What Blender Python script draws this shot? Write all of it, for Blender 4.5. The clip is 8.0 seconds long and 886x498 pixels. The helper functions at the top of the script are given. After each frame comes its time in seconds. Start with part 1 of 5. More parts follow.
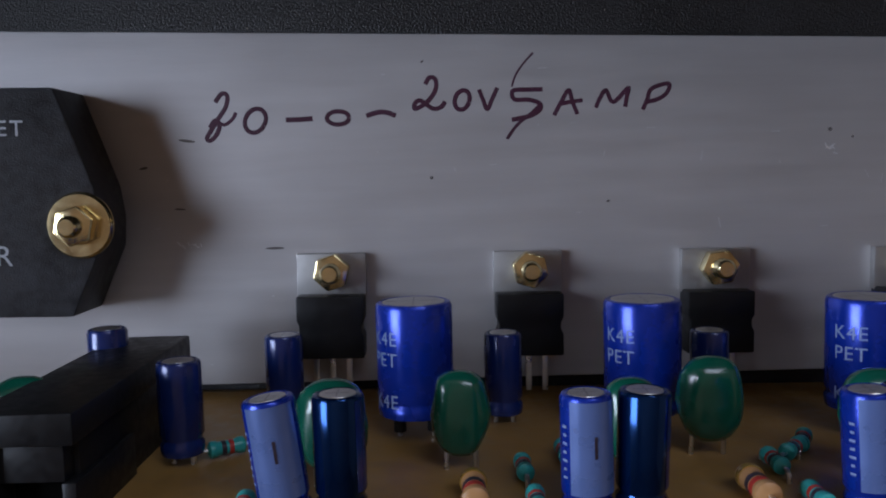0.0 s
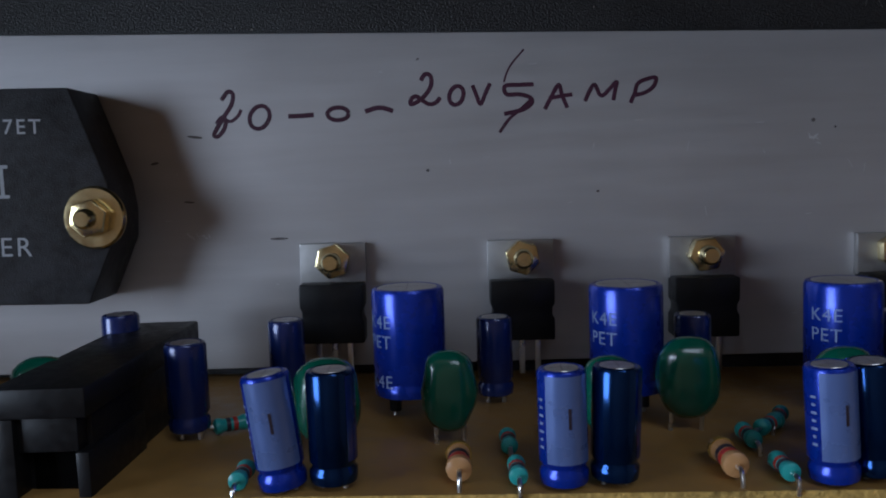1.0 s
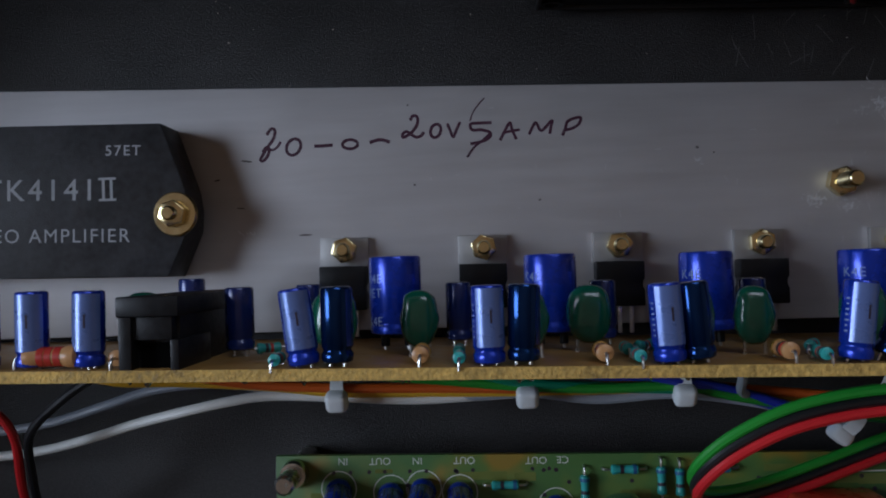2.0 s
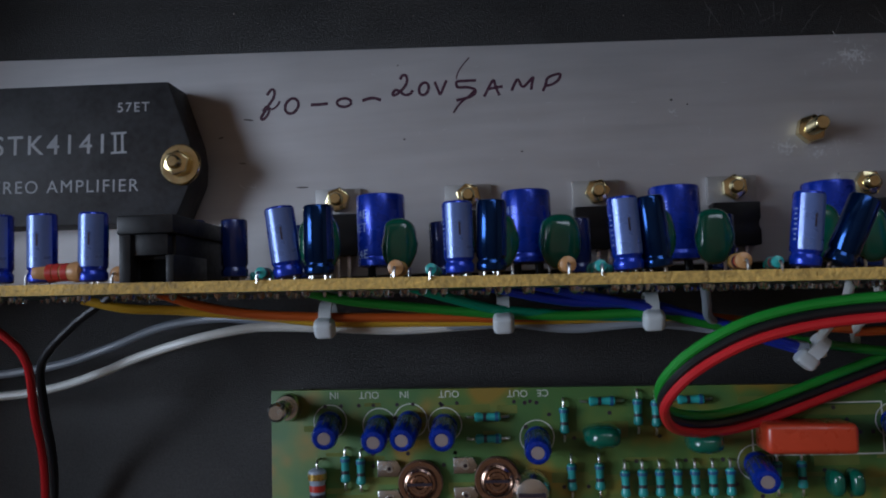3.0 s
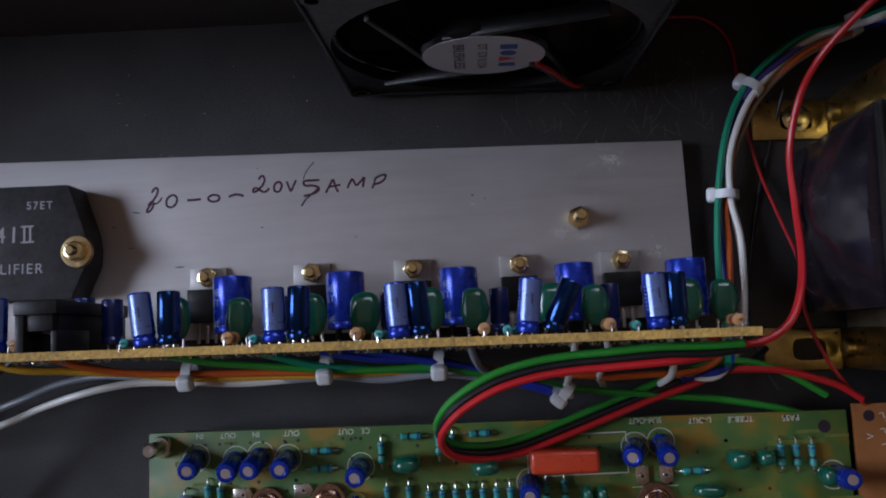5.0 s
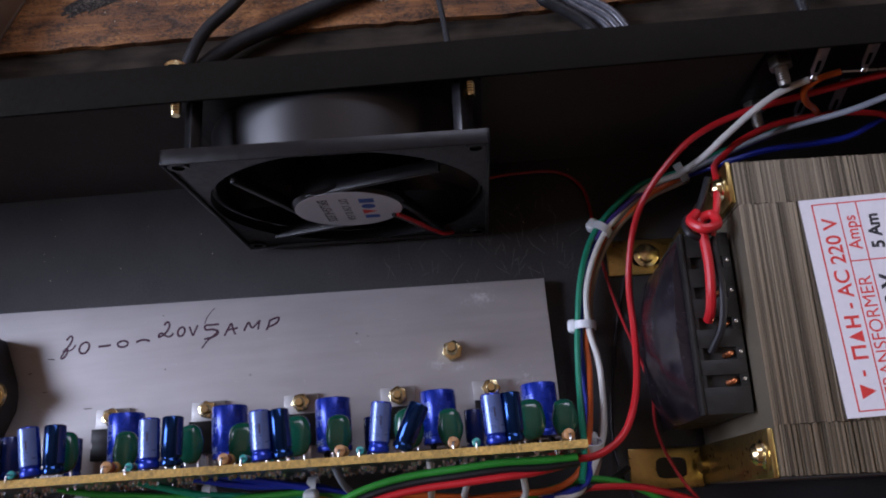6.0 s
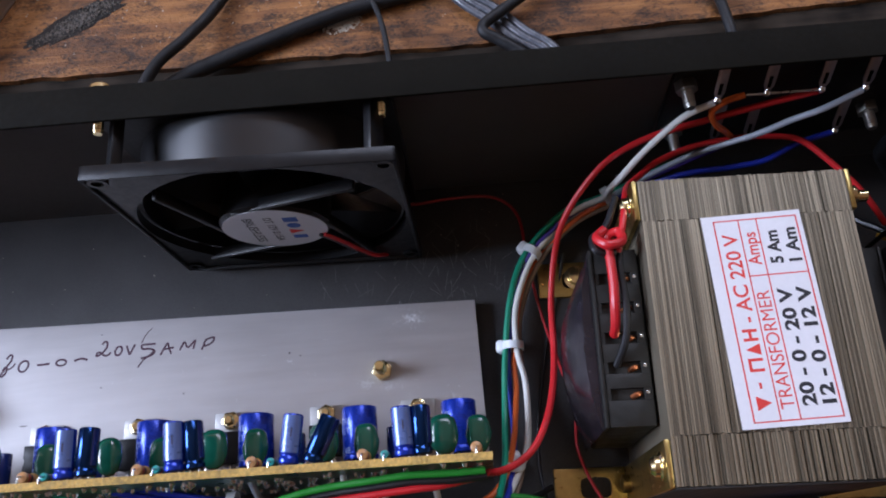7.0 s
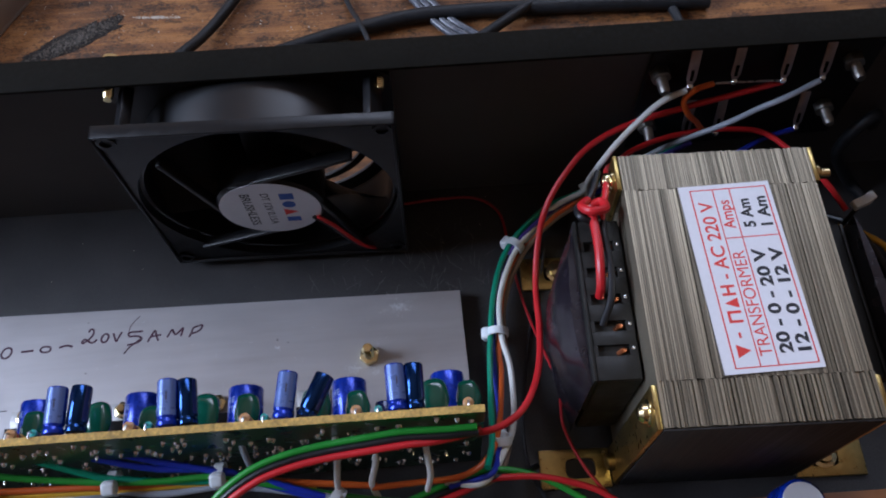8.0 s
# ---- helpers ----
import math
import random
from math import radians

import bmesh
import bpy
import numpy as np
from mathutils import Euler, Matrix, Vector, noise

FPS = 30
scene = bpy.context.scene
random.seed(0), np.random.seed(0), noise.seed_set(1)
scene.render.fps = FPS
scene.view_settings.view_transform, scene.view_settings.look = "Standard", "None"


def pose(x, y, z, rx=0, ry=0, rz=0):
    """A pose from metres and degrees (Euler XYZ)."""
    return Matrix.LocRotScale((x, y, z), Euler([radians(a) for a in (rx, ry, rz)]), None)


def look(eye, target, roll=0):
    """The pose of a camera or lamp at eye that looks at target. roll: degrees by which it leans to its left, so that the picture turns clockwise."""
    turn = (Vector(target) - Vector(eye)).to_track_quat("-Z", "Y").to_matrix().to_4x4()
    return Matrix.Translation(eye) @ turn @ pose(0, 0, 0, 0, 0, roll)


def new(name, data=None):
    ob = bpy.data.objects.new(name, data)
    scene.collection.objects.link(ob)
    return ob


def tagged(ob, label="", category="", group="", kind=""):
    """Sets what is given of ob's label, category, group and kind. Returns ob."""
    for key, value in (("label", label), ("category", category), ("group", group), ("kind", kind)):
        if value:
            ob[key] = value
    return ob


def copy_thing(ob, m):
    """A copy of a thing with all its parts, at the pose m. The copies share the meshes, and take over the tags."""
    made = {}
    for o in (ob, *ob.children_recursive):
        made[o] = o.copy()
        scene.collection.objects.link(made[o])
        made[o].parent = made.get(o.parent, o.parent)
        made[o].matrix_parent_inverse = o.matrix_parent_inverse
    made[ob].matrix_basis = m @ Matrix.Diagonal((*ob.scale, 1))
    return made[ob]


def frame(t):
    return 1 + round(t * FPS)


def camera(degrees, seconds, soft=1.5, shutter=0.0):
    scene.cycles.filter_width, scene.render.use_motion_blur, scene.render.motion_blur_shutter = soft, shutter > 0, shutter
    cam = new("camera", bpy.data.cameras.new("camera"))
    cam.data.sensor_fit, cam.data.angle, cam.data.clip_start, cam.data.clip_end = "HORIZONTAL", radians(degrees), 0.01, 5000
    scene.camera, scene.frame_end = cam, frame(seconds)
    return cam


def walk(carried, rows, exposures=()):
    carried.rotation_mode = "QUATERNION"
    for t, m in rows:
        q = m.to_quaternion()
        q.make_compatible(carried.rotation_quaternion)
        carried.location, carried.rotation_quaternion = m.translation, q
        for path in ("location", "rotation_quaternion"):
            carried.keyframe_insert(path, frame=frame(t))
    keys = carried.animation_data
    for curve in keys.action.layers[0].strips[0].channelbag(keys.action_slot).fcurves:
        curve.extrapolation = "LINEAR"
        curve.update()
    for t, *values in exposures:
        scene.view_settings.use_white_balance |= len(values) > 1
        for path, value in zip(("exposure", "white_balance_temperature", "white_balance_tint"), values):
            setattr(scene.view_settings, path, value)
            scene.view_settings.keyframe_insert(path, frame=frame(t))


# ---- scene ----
# ---- camera and its walk ----
cam = camera(57.3, 8.0, soft=1.95)
ROWS = [
    (0.0, -0.00073, -0.00113, 0.13021, -5.24, -0.68, -1.55),
    (0.5, -0.00103, 0.00043, 0.12972, -6.01, 0.17, -1.54),
    (1.0, 0.00309, -0.00206, 0.13588, -5.41, 0.73, -2.04),
    (1.2, 0.00575, -0.00359, 0.14273, -4.65, 0.88, -2.19),
    (2.3, 0.01356, -0.0274, 0.18886, 2.95, 3.03, -1.82),
    (2.5, 0.01147, -0.03263, 0.18907, 3.65, 3.05, -1.86),
    (3.0, 0.02261, -0.04068, 0.19084, 3.82, 4.9, -2.05),
    (3.5, 0.04432, -0.03791, 0.19507, 3.04, 3.13, -0.84),
    (4.0, 0.05339, -0.03038, 0.20535, 2.83, 2.84, -2.25),
    (4.2, 0.05269, -0.03073, 0.2083, 3.33, 2.53, -2.25),
    (5.3, 0.06675, -0.04109, 0.24841, 8.76, 3.17, -3.2),
    (5.5, 0.0716, -0.04394, 0.25435, 11.12, 3.67, -3.22),
    (6.0, 0.09783, -0.05017, 0.25641, 17.33, 3.26, -4.78),
    (6.5, 0.11245, -0.05661, 0.2571, 19.93, 3.61, -4.52),
    (7.0, 0.12199, -0.06102, 0.25747, 20.56, 3.79, -4.36),
    (7.5, 0.11777, -0.07122, 0.25383, 23.08, 2.22, -4.33),
    (8.0, 0.11047, -0.09568, 0.25246, 27.36, 1.02, -4.95),
]
EXPOSURES = [
    (0.0, -0.58, 6120, 17), (0.5, -0.95, 6080, 16), (1.0, -1.0, 5900, 12), (2.5, -1.0, 6200, 15), (3.0, -0.9, 6100, 13),
    (4.0, -0.75, 6200, 18), (5.5, -0.63, 6270, 24), (6.2, 0.03, 6220, 28), (7.0, 0.36, 6020, 22), (8.0, 0.04, 5850, 19),
]
walk(cam, [(t, pose(x, y, z, rx, ry, rz)) for t, x, y, z, rx, ry, rz in ROWS], EXPOSURES)

# ---- world and light ----
world = bpy.data.worlds.new("sky")
scene.world = world
world.use_nodes = True
sky = world.node_tree.nodes.new("ShaderNodeTexSky")
sky.sky_type, sky.sun_disc = "NISHITA", False
sky.sun_elevation, sky.sun_rotation = radians(35), radians(200)
world.node_tree.links.new(sky.outputs[0], world.node_tree.nodes["Background"].inputs[0])
world.node_tree.nodes["Background"].inputs[1].default_value = 0.12
WINDOW_WATTS = 42.0
window_light = new("window_light", bpy.data.lights.new("window_light", "AREA"))
window_light.data.shape, window_light.data.size, window_light.data.size_y = "RECTANGLE", 0.74, 0.84
window_light.data.energy, window_light.data.color = WINDOW_WATTS, (0.74, 0.86, 1.0)
window_light.matrix_world = look((-1.60, 0.12, 1.05), (0.0, 0.0, 0.0))
north_light = new("north_window_light", bpy.data.lights.new("north_window_light", "AREA"))
north_light.data.shape, north_light.data.size, north_light.data.size_y = "RECTANGLE", 1.24, 0.64
north_light.data.energy, north_light.data.color = 15.0, (0.80, 0.89, 1.0)
north_light.matrix_world = look((0.6, 1.36, 1.52), (0.15, -0.03, 0.0))

# ---- builders; lengths inside are millimetres ----
MM = 0.001


def place(x, y, z, rx=0, ry=0, rz=0):
    return pose(x * MM, y * MM, z * MM, rx, ry, rz)


def part(name, bm, material, parent=None, label="", smooth=True):
    """One mesh object from a bmesh in millimetres, under a thing or a part."""
    bmesh.ops.scale(bm, vec=(MM, MM, MM), verts=bm.verts)
    me = bpy.data.meshes.new(name)
    bm.to_mesh(me)
    bm.free()
    me.materials.append(material)
    if smooth:
        me.set_sharp_from_angle(angle=radians(35))
        for p in me.polygons:
            p.use_smooth = True
    ob = new(name, me)
    ob.parent = parent
    if label:
        tagged(ob, label)
    return ob


def thing(name, label, category, group="", kind="", m=None):
    ob = tagged(new(name), label, category, group, kind)
    ob.empty_display_size = 0.005
    if m is not None:
        ob.matrix_basis = m
    return ob


def add(a, b):
    """Joins the bmesh b into a."""
    me = bpy.data.meshes.new("joined")
    b.to_mesh(me)
    b.free()
    a.from_mesh(me)
    bpy.data.meshes.remove(me)
    return a


def moved(bm, m):
    bmesh.ops.transform(bm, matrix=m, verts=bm.verts)
    return bm


def tr(x, y, z, rx=0, ry=0, rz=0):
    return pose(x, y, z, rx, ry, rz)


def box(x0, x1, y0, y1, z0, z1, bev=0.0, seg=2):
    bm = bmesh.new()
    bmesh.ops.create_cube(bm, size=1)
    bmesh.ops.transform(bm, matrix=Matrix.Translation(((x0 + x1) / 2, (y0 + y1) / 2, (z0 + z1) / 2)) @ Matrix.Diagonal((x1 - x0, y1 - y0, z1 - z0, 1)), verts=bm.verts)
    if bev:
        bmesh.ops.bevel(bm, geom=bm.edges[:], offset=bev, segments=seg, affect="EDGES", profile=0.5)
    return bm


def lathe(profile, seg=24):
    """A body turned about z from (radius, height) pairs."""
    bm = bmesh.new()
    rings = []
    for r, z in profile:
        if r < 1e-6:
            rings.append([bm.verts.new((0, 0, z))])
        else:
            rings.append([bm.verts.new((r * math.cos(2 * math.pi * k / seg), r * math.sin(2 * math.pi * k / seg), z)) for k in range(seg)])
    for a, b in zip(rings, rings[1:]):
        for k in range(seg):
            j = (k + 1) % seg
            if len(a) == 1 and len(b) == 1:
                continue
            if len(a) == 1:
                bm.faces.new((a[0], b[k], b[j]))
            elif len(b) == 1:
                bm.faces.new((a[k], a[j], b[0]))
            else:
                bm.faces.new((a[k], a[j], b[j], b[k]))
    bmesh.ops.recalc_face_normals(bm, faces=bm.faces[:])
    return bm


def cyl(r, z0, z1, seg=20, bev=0.0):
    if bev:
        return lathe([(0, z0), (r - bev, z0), (r, z0 + bev), (r, z1 - bev), (r - bev, z1), (0, z1)], seg)
    return lathe([(0, z0), (r, z0), (r, z1), (0, z1)], seg)


def ring(r0, r1, z0, z1, seg=32):
    return lathe([(r0, z0), (r1, z0), (r1, z1), (r0, z1), (r0, z0)], seg)


def prism(pts, z0, z1, bev=0.0):
    bm = bmesh.new()
    bottom = [bm.verts.new((x, y, z0)) for x, y in pts]
    top = [bm.verts.new((x, y, z1)) for x, y in pts]
    n = len(pts)
    bm.faces.new(bottom)
    bm.faces.new(top)
    for k in range(n):
        bm.faces.new((bottom[k], bottom[(k + 1) % n], top[(k + 1) % n], top[k]))
    bmesh.ops.recalc_face_normals(bm, faces=bm.faces[:])
    if bev:
        bmesh.ops.bevel(bm, geom=bm.edges[:], offset=bev, segments=2, affect="EDGES", profile=0.5)
    return bm


def spline(pts, steps=10):
    """Smooth points along a Catmull-Rom line."""
    P = [Vector(p) for p in pts]
    if len(P) < 3:
        return P
    P = [2 * P[0] - P[1]] + P + [2 * P[-1] - P[-2]]
    out = []
    for i in range(1, len(P) - 2):
        for s in range(steps):
            t = s / steps
            a, b, c, d = P[i - 1:i + 3]
            out.append(0.5 * (2 * b + (c - a) * t + (2 * a - 5 * b + 4 * c - d) * t * t + (3 * b - a - 3 * c + d) * t ** 3))
    return out + [P[-2]]


def tube(pts, r, steps=10, seg=10, flat=1.0):
    """A round wire along the points; flat squeezes it in z."""
    line = spline(pts, steps)
    bm = bmesh.new()
    rings = []
    up = Vector((0.02, 0.03, 1)).normalized()
    for i, p in enumerate(line):
        d = (line[min(i + 1, len(line) - 1)] - line[max(i - 1, 0)])
        d = d.normalized() if d.length > 1e-9 else Vector((1, 0, 0))
        side = d.cross(up)
        side = side.normalized() if side.length > 1e-4 else Vector((1, 0, 0))
        lift = side.cross(d).normalized()
        if flat == 1.0:
            up = lift
        rings.append([bm.verts.new(p + r * (math.cos(a) * side + flat * math.sin(a) * lift)) for a in (2 * math.pi * k / seg for k in range(seg))])
    for a, b in zip(rings, rings[1:]):
        for k in range(seg):
            bm.faces.new((a[k], a[(k + 1) % seg], b[(k + 1) % seg], b[k]))
    bm.faces.new(rings[0][::-1])
    bm.faces.new(rings[-1])
    bmesh.ops.recalc_face_normals(bm, faces=bm.faces[:])
    return bm


def lettering(name, words, size, material, parent, m, align="LEFT", bold=0.0, space=1.0):
    """Flat printed writing in the built-in font; m in millimetres."""
    cu = bpy.data.curves.new(name, "FONT")
    cu.body, cu.size, cu.align_x, cu.extrude, cu.offset = words, size, align, 0.012, bold
    cu.space_character = space
    tmp = new("tmp_text", cu)
    me = bpy.data.meshes.new_from_object(tmp.evaluated_get(bpy.context.evaluated_depsgraph_get()))
    bpy.data.objects.remove(tmp)
    bm = bmesh.new()
    bm.from_mesh(me)
    bpy.data.meshes.remove(me)
    return part(name, moved(bm, m), material, parent, smooth=False)


# ---- materials ----
def material(name, color, rough=0.5, metal=0.0, vary=0.15, scale=400.0, bump=0.0, bump_scale=1500.0, rand=0.0, coat=0.0, stretch=(1, 1, 1), spec=0.5, blotch=60.0, island=0.0, rvar=0.2):
    mt = bpy.data.materials.new(name)
    mt.use_nodes = True
    nt = mt.node_tree
    b = nt.nodes["Principled BSDF"]
    b.inputs["Metallic"].default_value = metal
    b.inputs["Specular IOR Level"].default_value = spec
    b.inputs["Coat Weight"].default_value = coat
    b.inputs["Coat Roughness"].default_value = 0.12
    co = nt.nodes.new("ShaderNodeTexCoord")
    mp = nt.nodes.new("ShaderNodeMapping")
    mp.inputs["Scale"].default_value = stretch
    nt.links.new(co.outputs["Object"], mp.inputs[0])
    fine = nt.nodes.new("ShaderNodeTexNoise")
    fine.inputs["Scale"].default_value, fine.inputs["Detail"].default_value = scale, 5
    broad = nt.nodes.new("ShaderNodeTexNoise")
    broad.inputs["Scale"].default_value, broad.inputs["Detail"].default_value = blotch, 3
    nt.links.new(mp.outputs[0], fine.inputs["Vector"])
    nt.links.new(co.outputs["Object"], broad.inputs["Vector"])
    total = nt.nodes.new("ShaderNodeMath")
    nt.links.new(fine.outputs[0], total.inputs[0])
    nt.links.new(broad.outputs[0], total.inputs[1])
    last = total.outputs[0]
    for wanted, node, out in ((rand, "ShaderNodeObjectInfo", "Random"), (island, "ShaderNodeNewGeometry", "Random Per Island")):
        if wanted:
            src = nt.nodes.new(node)
            madd = nt.nodes.new("ShaderNodeMath")
            madd.operation = "MULTIPLY_ADD"
            madd.inputs[1].default_value = wanted
            nt.links.new(src.outputs[out], madd.inputs[0])
            nt.links.new(last, madd.inputs[2])
            last = madd.outputs[0]
    shift = 0.5 * (rand + island)
    val = nt.nodes.new("ShaderNodeMapRange")
    val.inputs[1].default_value, val.inputs[2].default_value = 0.5 + shift, 1.5 + shift
    val.inputs[3].default_value, val.inputs[4].default_value = 1 - vary, 1 + vary
    val.clamp = False
    nt.links.new(last, val.inputs[0])
    mix = nt.nodes.new("ShaderNodeVectorMath")
    mix.operation = "SCALE"
    mix.inputs[0].default_value = color
    nt.links.new(val.outputs[0], mix.inputs["Scale"])
    nt.links.new(mix.outputs[0], b.inputs["Base Color"])
    rr = nt.nodes.new("ShaderNodeMapRange")
    rr.inputs[1].default_value, rr.inputs[2].default_value = 0.3, 0.7
    rr.inputs[3].default_value, rr.inputs[4].default_value = max(0.03, rough * (1 - rvar)), min(1.0, rough * (1 + rvar))
    nt.links.new(fine.outputs[0], rr.inputs[0])
    nt.links.new(rr.outputs[0], b.inputs["Roughness"])
    if bump:
        bn = nt.nodes.new("ShaderNodeTexNoise")
        bn.inputs["Scale"].default_value = bump_scale
        nt.links.new(mp.outputs[0], bn.inputs["Vector"])
        bp = nt.nodes.new("ShaderNodeBump")
        bp.inputs["Strength"].default_value, bp.inputs["Distance"].default_value = bump, 0.0003
        nt.links.new(bn.outputs[0], bp.inputs["Height"])
        nt.links.new(bp.outputs[0], b.inputs["Normal"])
    return mt


M_STEEL_BLACK = material("black_powder_coat", (0.025, 0.0235, 0.0235), 0.42, vary=1.0, scale=1500, bump=0.8, bump_scale=3000, blotch=40)
# One black paint: shaded wall lightened, lit lip darkened, in the colour itself.
M_WALL = material("lifted_black_wall", (0.075, 0.074, 0.073), 0.55, spec=0.4, vary=0.35, scale=900, bump=0.35, bump_scale=3000, blotch=30)
M_LIP = material("lowered_black_lip", (0.0085, 0.0076, 0.0056), 0.75, spec=0.09, vary=0.35, scale=700, bump=0.25, bump_scale=3500)
M_ALU = material("brushed_aluminium", (0.56, 0.54, 0.54), 0.56, metal=0.55, vary=0.12, scale=500, bump=0.05, bump_scale=3000, stretch=(0.10, 1, 1), blotch=45, rvar=0.08)
M_FLOOR_SCRATCH = material("grey_floor_scratch", (0.13, 0.125, 0.12), 0.5)
M_INK = material("purple_black_marker", (0.055, 0.012, 0.032), 0.5, vary=0.4)
M_SCRATCH = material("bare_scratch", (0.66, 0.66, 0.67), 0.45, metal=0.45, vary=0.1)
M_SMUDGE = material("dark_smudge", (0.12, 0.105, 0.10), 0.7, vary=0.3)
M_EPOXY = material("grey_black_epoxy", (0.031, 0.032, 0.036), 0.5, vary=0.85, scale=700, bump=0.3, bump_scale=4000, blotch=120)
M_PRINT = material("grey_white_print", (0.42, 0.44, 0.47), 0.6, vary=0.25, scale=2500)
M_MARK = material("pale_blue_print", (0.22, 0.29, 0.50), 0.5, vary=0.25, scale=2500)
# Slate tone that paints shade onto the sides of blue sleeves.
M_SLEEVE_SHADE = material("slate_sleeve_shade", (0.03, 0.04, 0.048), 0.35, vary=0.2)
M_WIPER = material("coppery_trimmer_metal", (0.42, 0.27, 0.20), 0.24, metal=1.0, vary=0.2, scale=700)
M_BRASS = material("yellow_zinc_plating", (0.86, 0.72, 0.40), 0.22, metal=1.0, vary=0.15, scale=900, rand=0.3)
M_BRASS_DULL = material("dull_brass_bracket", (0.52, 0.38, 0.14), 0.32, metal=1.0, vary=0.3, scale=500, blotch=120)
M_NICKEL = material("bright_nickel", (0.66, 0.65, 0.62), 0.25, metal=1.0, vary=0.15)
M_TIN = material("tinned_lead", (0.72, 0.71, 0.68), 0.3, metal=1.0, vary=0.15)
M_TAB = material("tinned_tab", (0.46, 0.45, 0.44), 0.58, metal=1.0, vary=0.12, scale=900)
M_TAG = material("tarnished_tag", (0.36, 0.33, 0.35), 0.42, metal=1.0, vary=0.3, scale=600)
M_DULL = material("dull_zinc", (0.40, 0.39, 0.36), 0.42, metal=1.0, vary=0.25, scale=900)
M_MOULD = material("black_moulded_plastic", (0.009, 0.009, 0.010), 0.42, vary=0.3, scale=900, bump=0.05, spec=0.26)
M_BLUE = material("royal_blue_sleeve", (0.006, 0.036, 0.40), 0.27, metal=0.45, vary=0.25, scale=300, rand=0.25, coat=0.25)
M_NAVY = material("navy_sleeve", (0.007, 0.022, 0.13), 0.25, metal=0.2, vary=0.3, scale=300, rand=0.25, coat=0.4)
M_INDIGO = material("dark_blue_black_sleeve", (0.004, 0.035, 0.14), 0.16, metal=0.85, vary=0.3, scale=300, rand=0.2, coat=0.15)
M_VIOLET = material("pale_violet_blue_stripe", (0.13, 0.20, 0.46), 0.3, metal=0.35, vary=0.15, scale=300, rand=0.2, coat=0.3)
M_CAN = material("aluminium_can_end", (0.62, 0.60, 0.60), 0.38, metal=1.0, vary=0.2, scale=900)
M_BUNG = material("pinkish_can_end", (0.50, 0.42, 0.40), 0.45, metal=0.6, vary=0.2)
M_MYLAR = material("dark_green_film_capacitor", (0.004, 0.095, 0.058), 0.24, vary=0.35, scale=260, rand=0.3, coat=0.6)
M_TEAL = material("teal_resistor_lacquer", (0.03, 0.33, 0.31), 0.35, vary=0.2, rand=0.25)
M_BEIGE = material("tan_resistor_lacquer", (0.48, 0.25, 0.10), 0.38, vary=0.2, rand=0.2)
M_GREYRES = material("grey_blue_resistor_lacquer", (0.30, 0.36, 0.44), 0.4, vary=0.2)
M_BAND_RED = material("red_band", (0.42, 0.03, 0.02), 0.4)
M_BAND_DARK = material("dark_band", (0.03, 0.02, 0.03), 0.4)
M_BAND_NAVY = material("blue_band", (0.02, 0.10, 0.22), 0.4)
M_TRIM = material("dark_brown_trimmer", (0.13, 0.065, 0.045), 0.4, vary=0.3)
M_BAND_GOLD = material("gold_band", (0.45, 0.28, 0.06), 0.3, metal=0.6)
M_PHENOLIC = material("brown_phenolic_board", (0.30, 0.165, 0.045), 0.45, vary=0.25, scale=500, blotch=80, bump=0.05)
M_EDGE = material("sawn_board_edge", (0.52, 0.33, 0.085), 0.75, vary=0.8, scale=1100, bump=1.0, bump_scale=1600)
M_MASK = material("dark_green_solder_mask", (0.02, 0.075, 0.04), 0.3, vary=0.5, scale=220, blotch=160)
M_PCB = material("olive_green_board", (0.085, 0.13, 0.04), 0.42, vary=0.35, scale=150, blotch=110, bump=0.05, spec=0.35)
nt = M_PCB.node_tree
patch, ramp = nt.nodes.new("ShaderNodeTexNoise"), nt.nodes.new("ShaderNodeValToRGB")
patch.inputs["Scale"].default_value, patch.inputs["Detail"].default_value = 95, 2
nt.links.new(nt.nodes.new("ShaderNodeTexCoord").outputs["Object"], patch.inputs["Vector"])
for (pos, col), el in zip(((0.42, (0.068, 0.155, 0.043, 1)), (0.66, (0.25, 0.165, 0.025, 1))), ramp.color_ramp.elements):
    el.position, el.color = pos, col
mid = ramp.color_ramp.elements.new(0.54)
mid.color = (0.105, 0.17, 0.038, 1)
nt.links.new(patch.outputs[0], ramp.inputs[0])
nt.links.new(ramp.outputs[0], nt.nodes["Principled BSDF"].inputs["Base Color"])
M_PCB_TRACK = material("pale_green_track", (0.14, 0.17, 0.038), 0.4, vary=0.25)
M_SILK = material("white_silkscreen", (0.62, 0.64, 0.58), 0.6, vary=0.2)
M_ORANGE_BOARD = material("orange_brown_board", (0.30, 0.115, 0.035), 0.4, vary=0.25, scale=300)
M_SOLDER = material("solder", (0.70, 0.71, 0.72), 0.2, metal=1.0, vary=0.1)
M_NYLON = material("milky_nylon", (0.76, 0.80, 0.82), 0.35, vary=0.1)
M_LAM = material("steel_laminations", (0.30, 0.26, 0.19), 0.42, metal=0.8, vary=0.32, scale=2500, island=1.6, blotch=25, rvar=0.1)
M_BOBBIN = material("black_bobbin", (0.016, 0.015, 0.013), 0.5, spec=0.35, vary=0.4, scale=500, bump=0.15)
M_HOLE = material("black_hole", (0.002, 0.002, 0.002), 0.9, vary=0.1, spec=0.05)
M_TAPE = material("black_varnished_tape", (0.016, 0.012, 0.017), 0.24, vary=0.6, scale=160, bump=0.3, bump_scale=500)
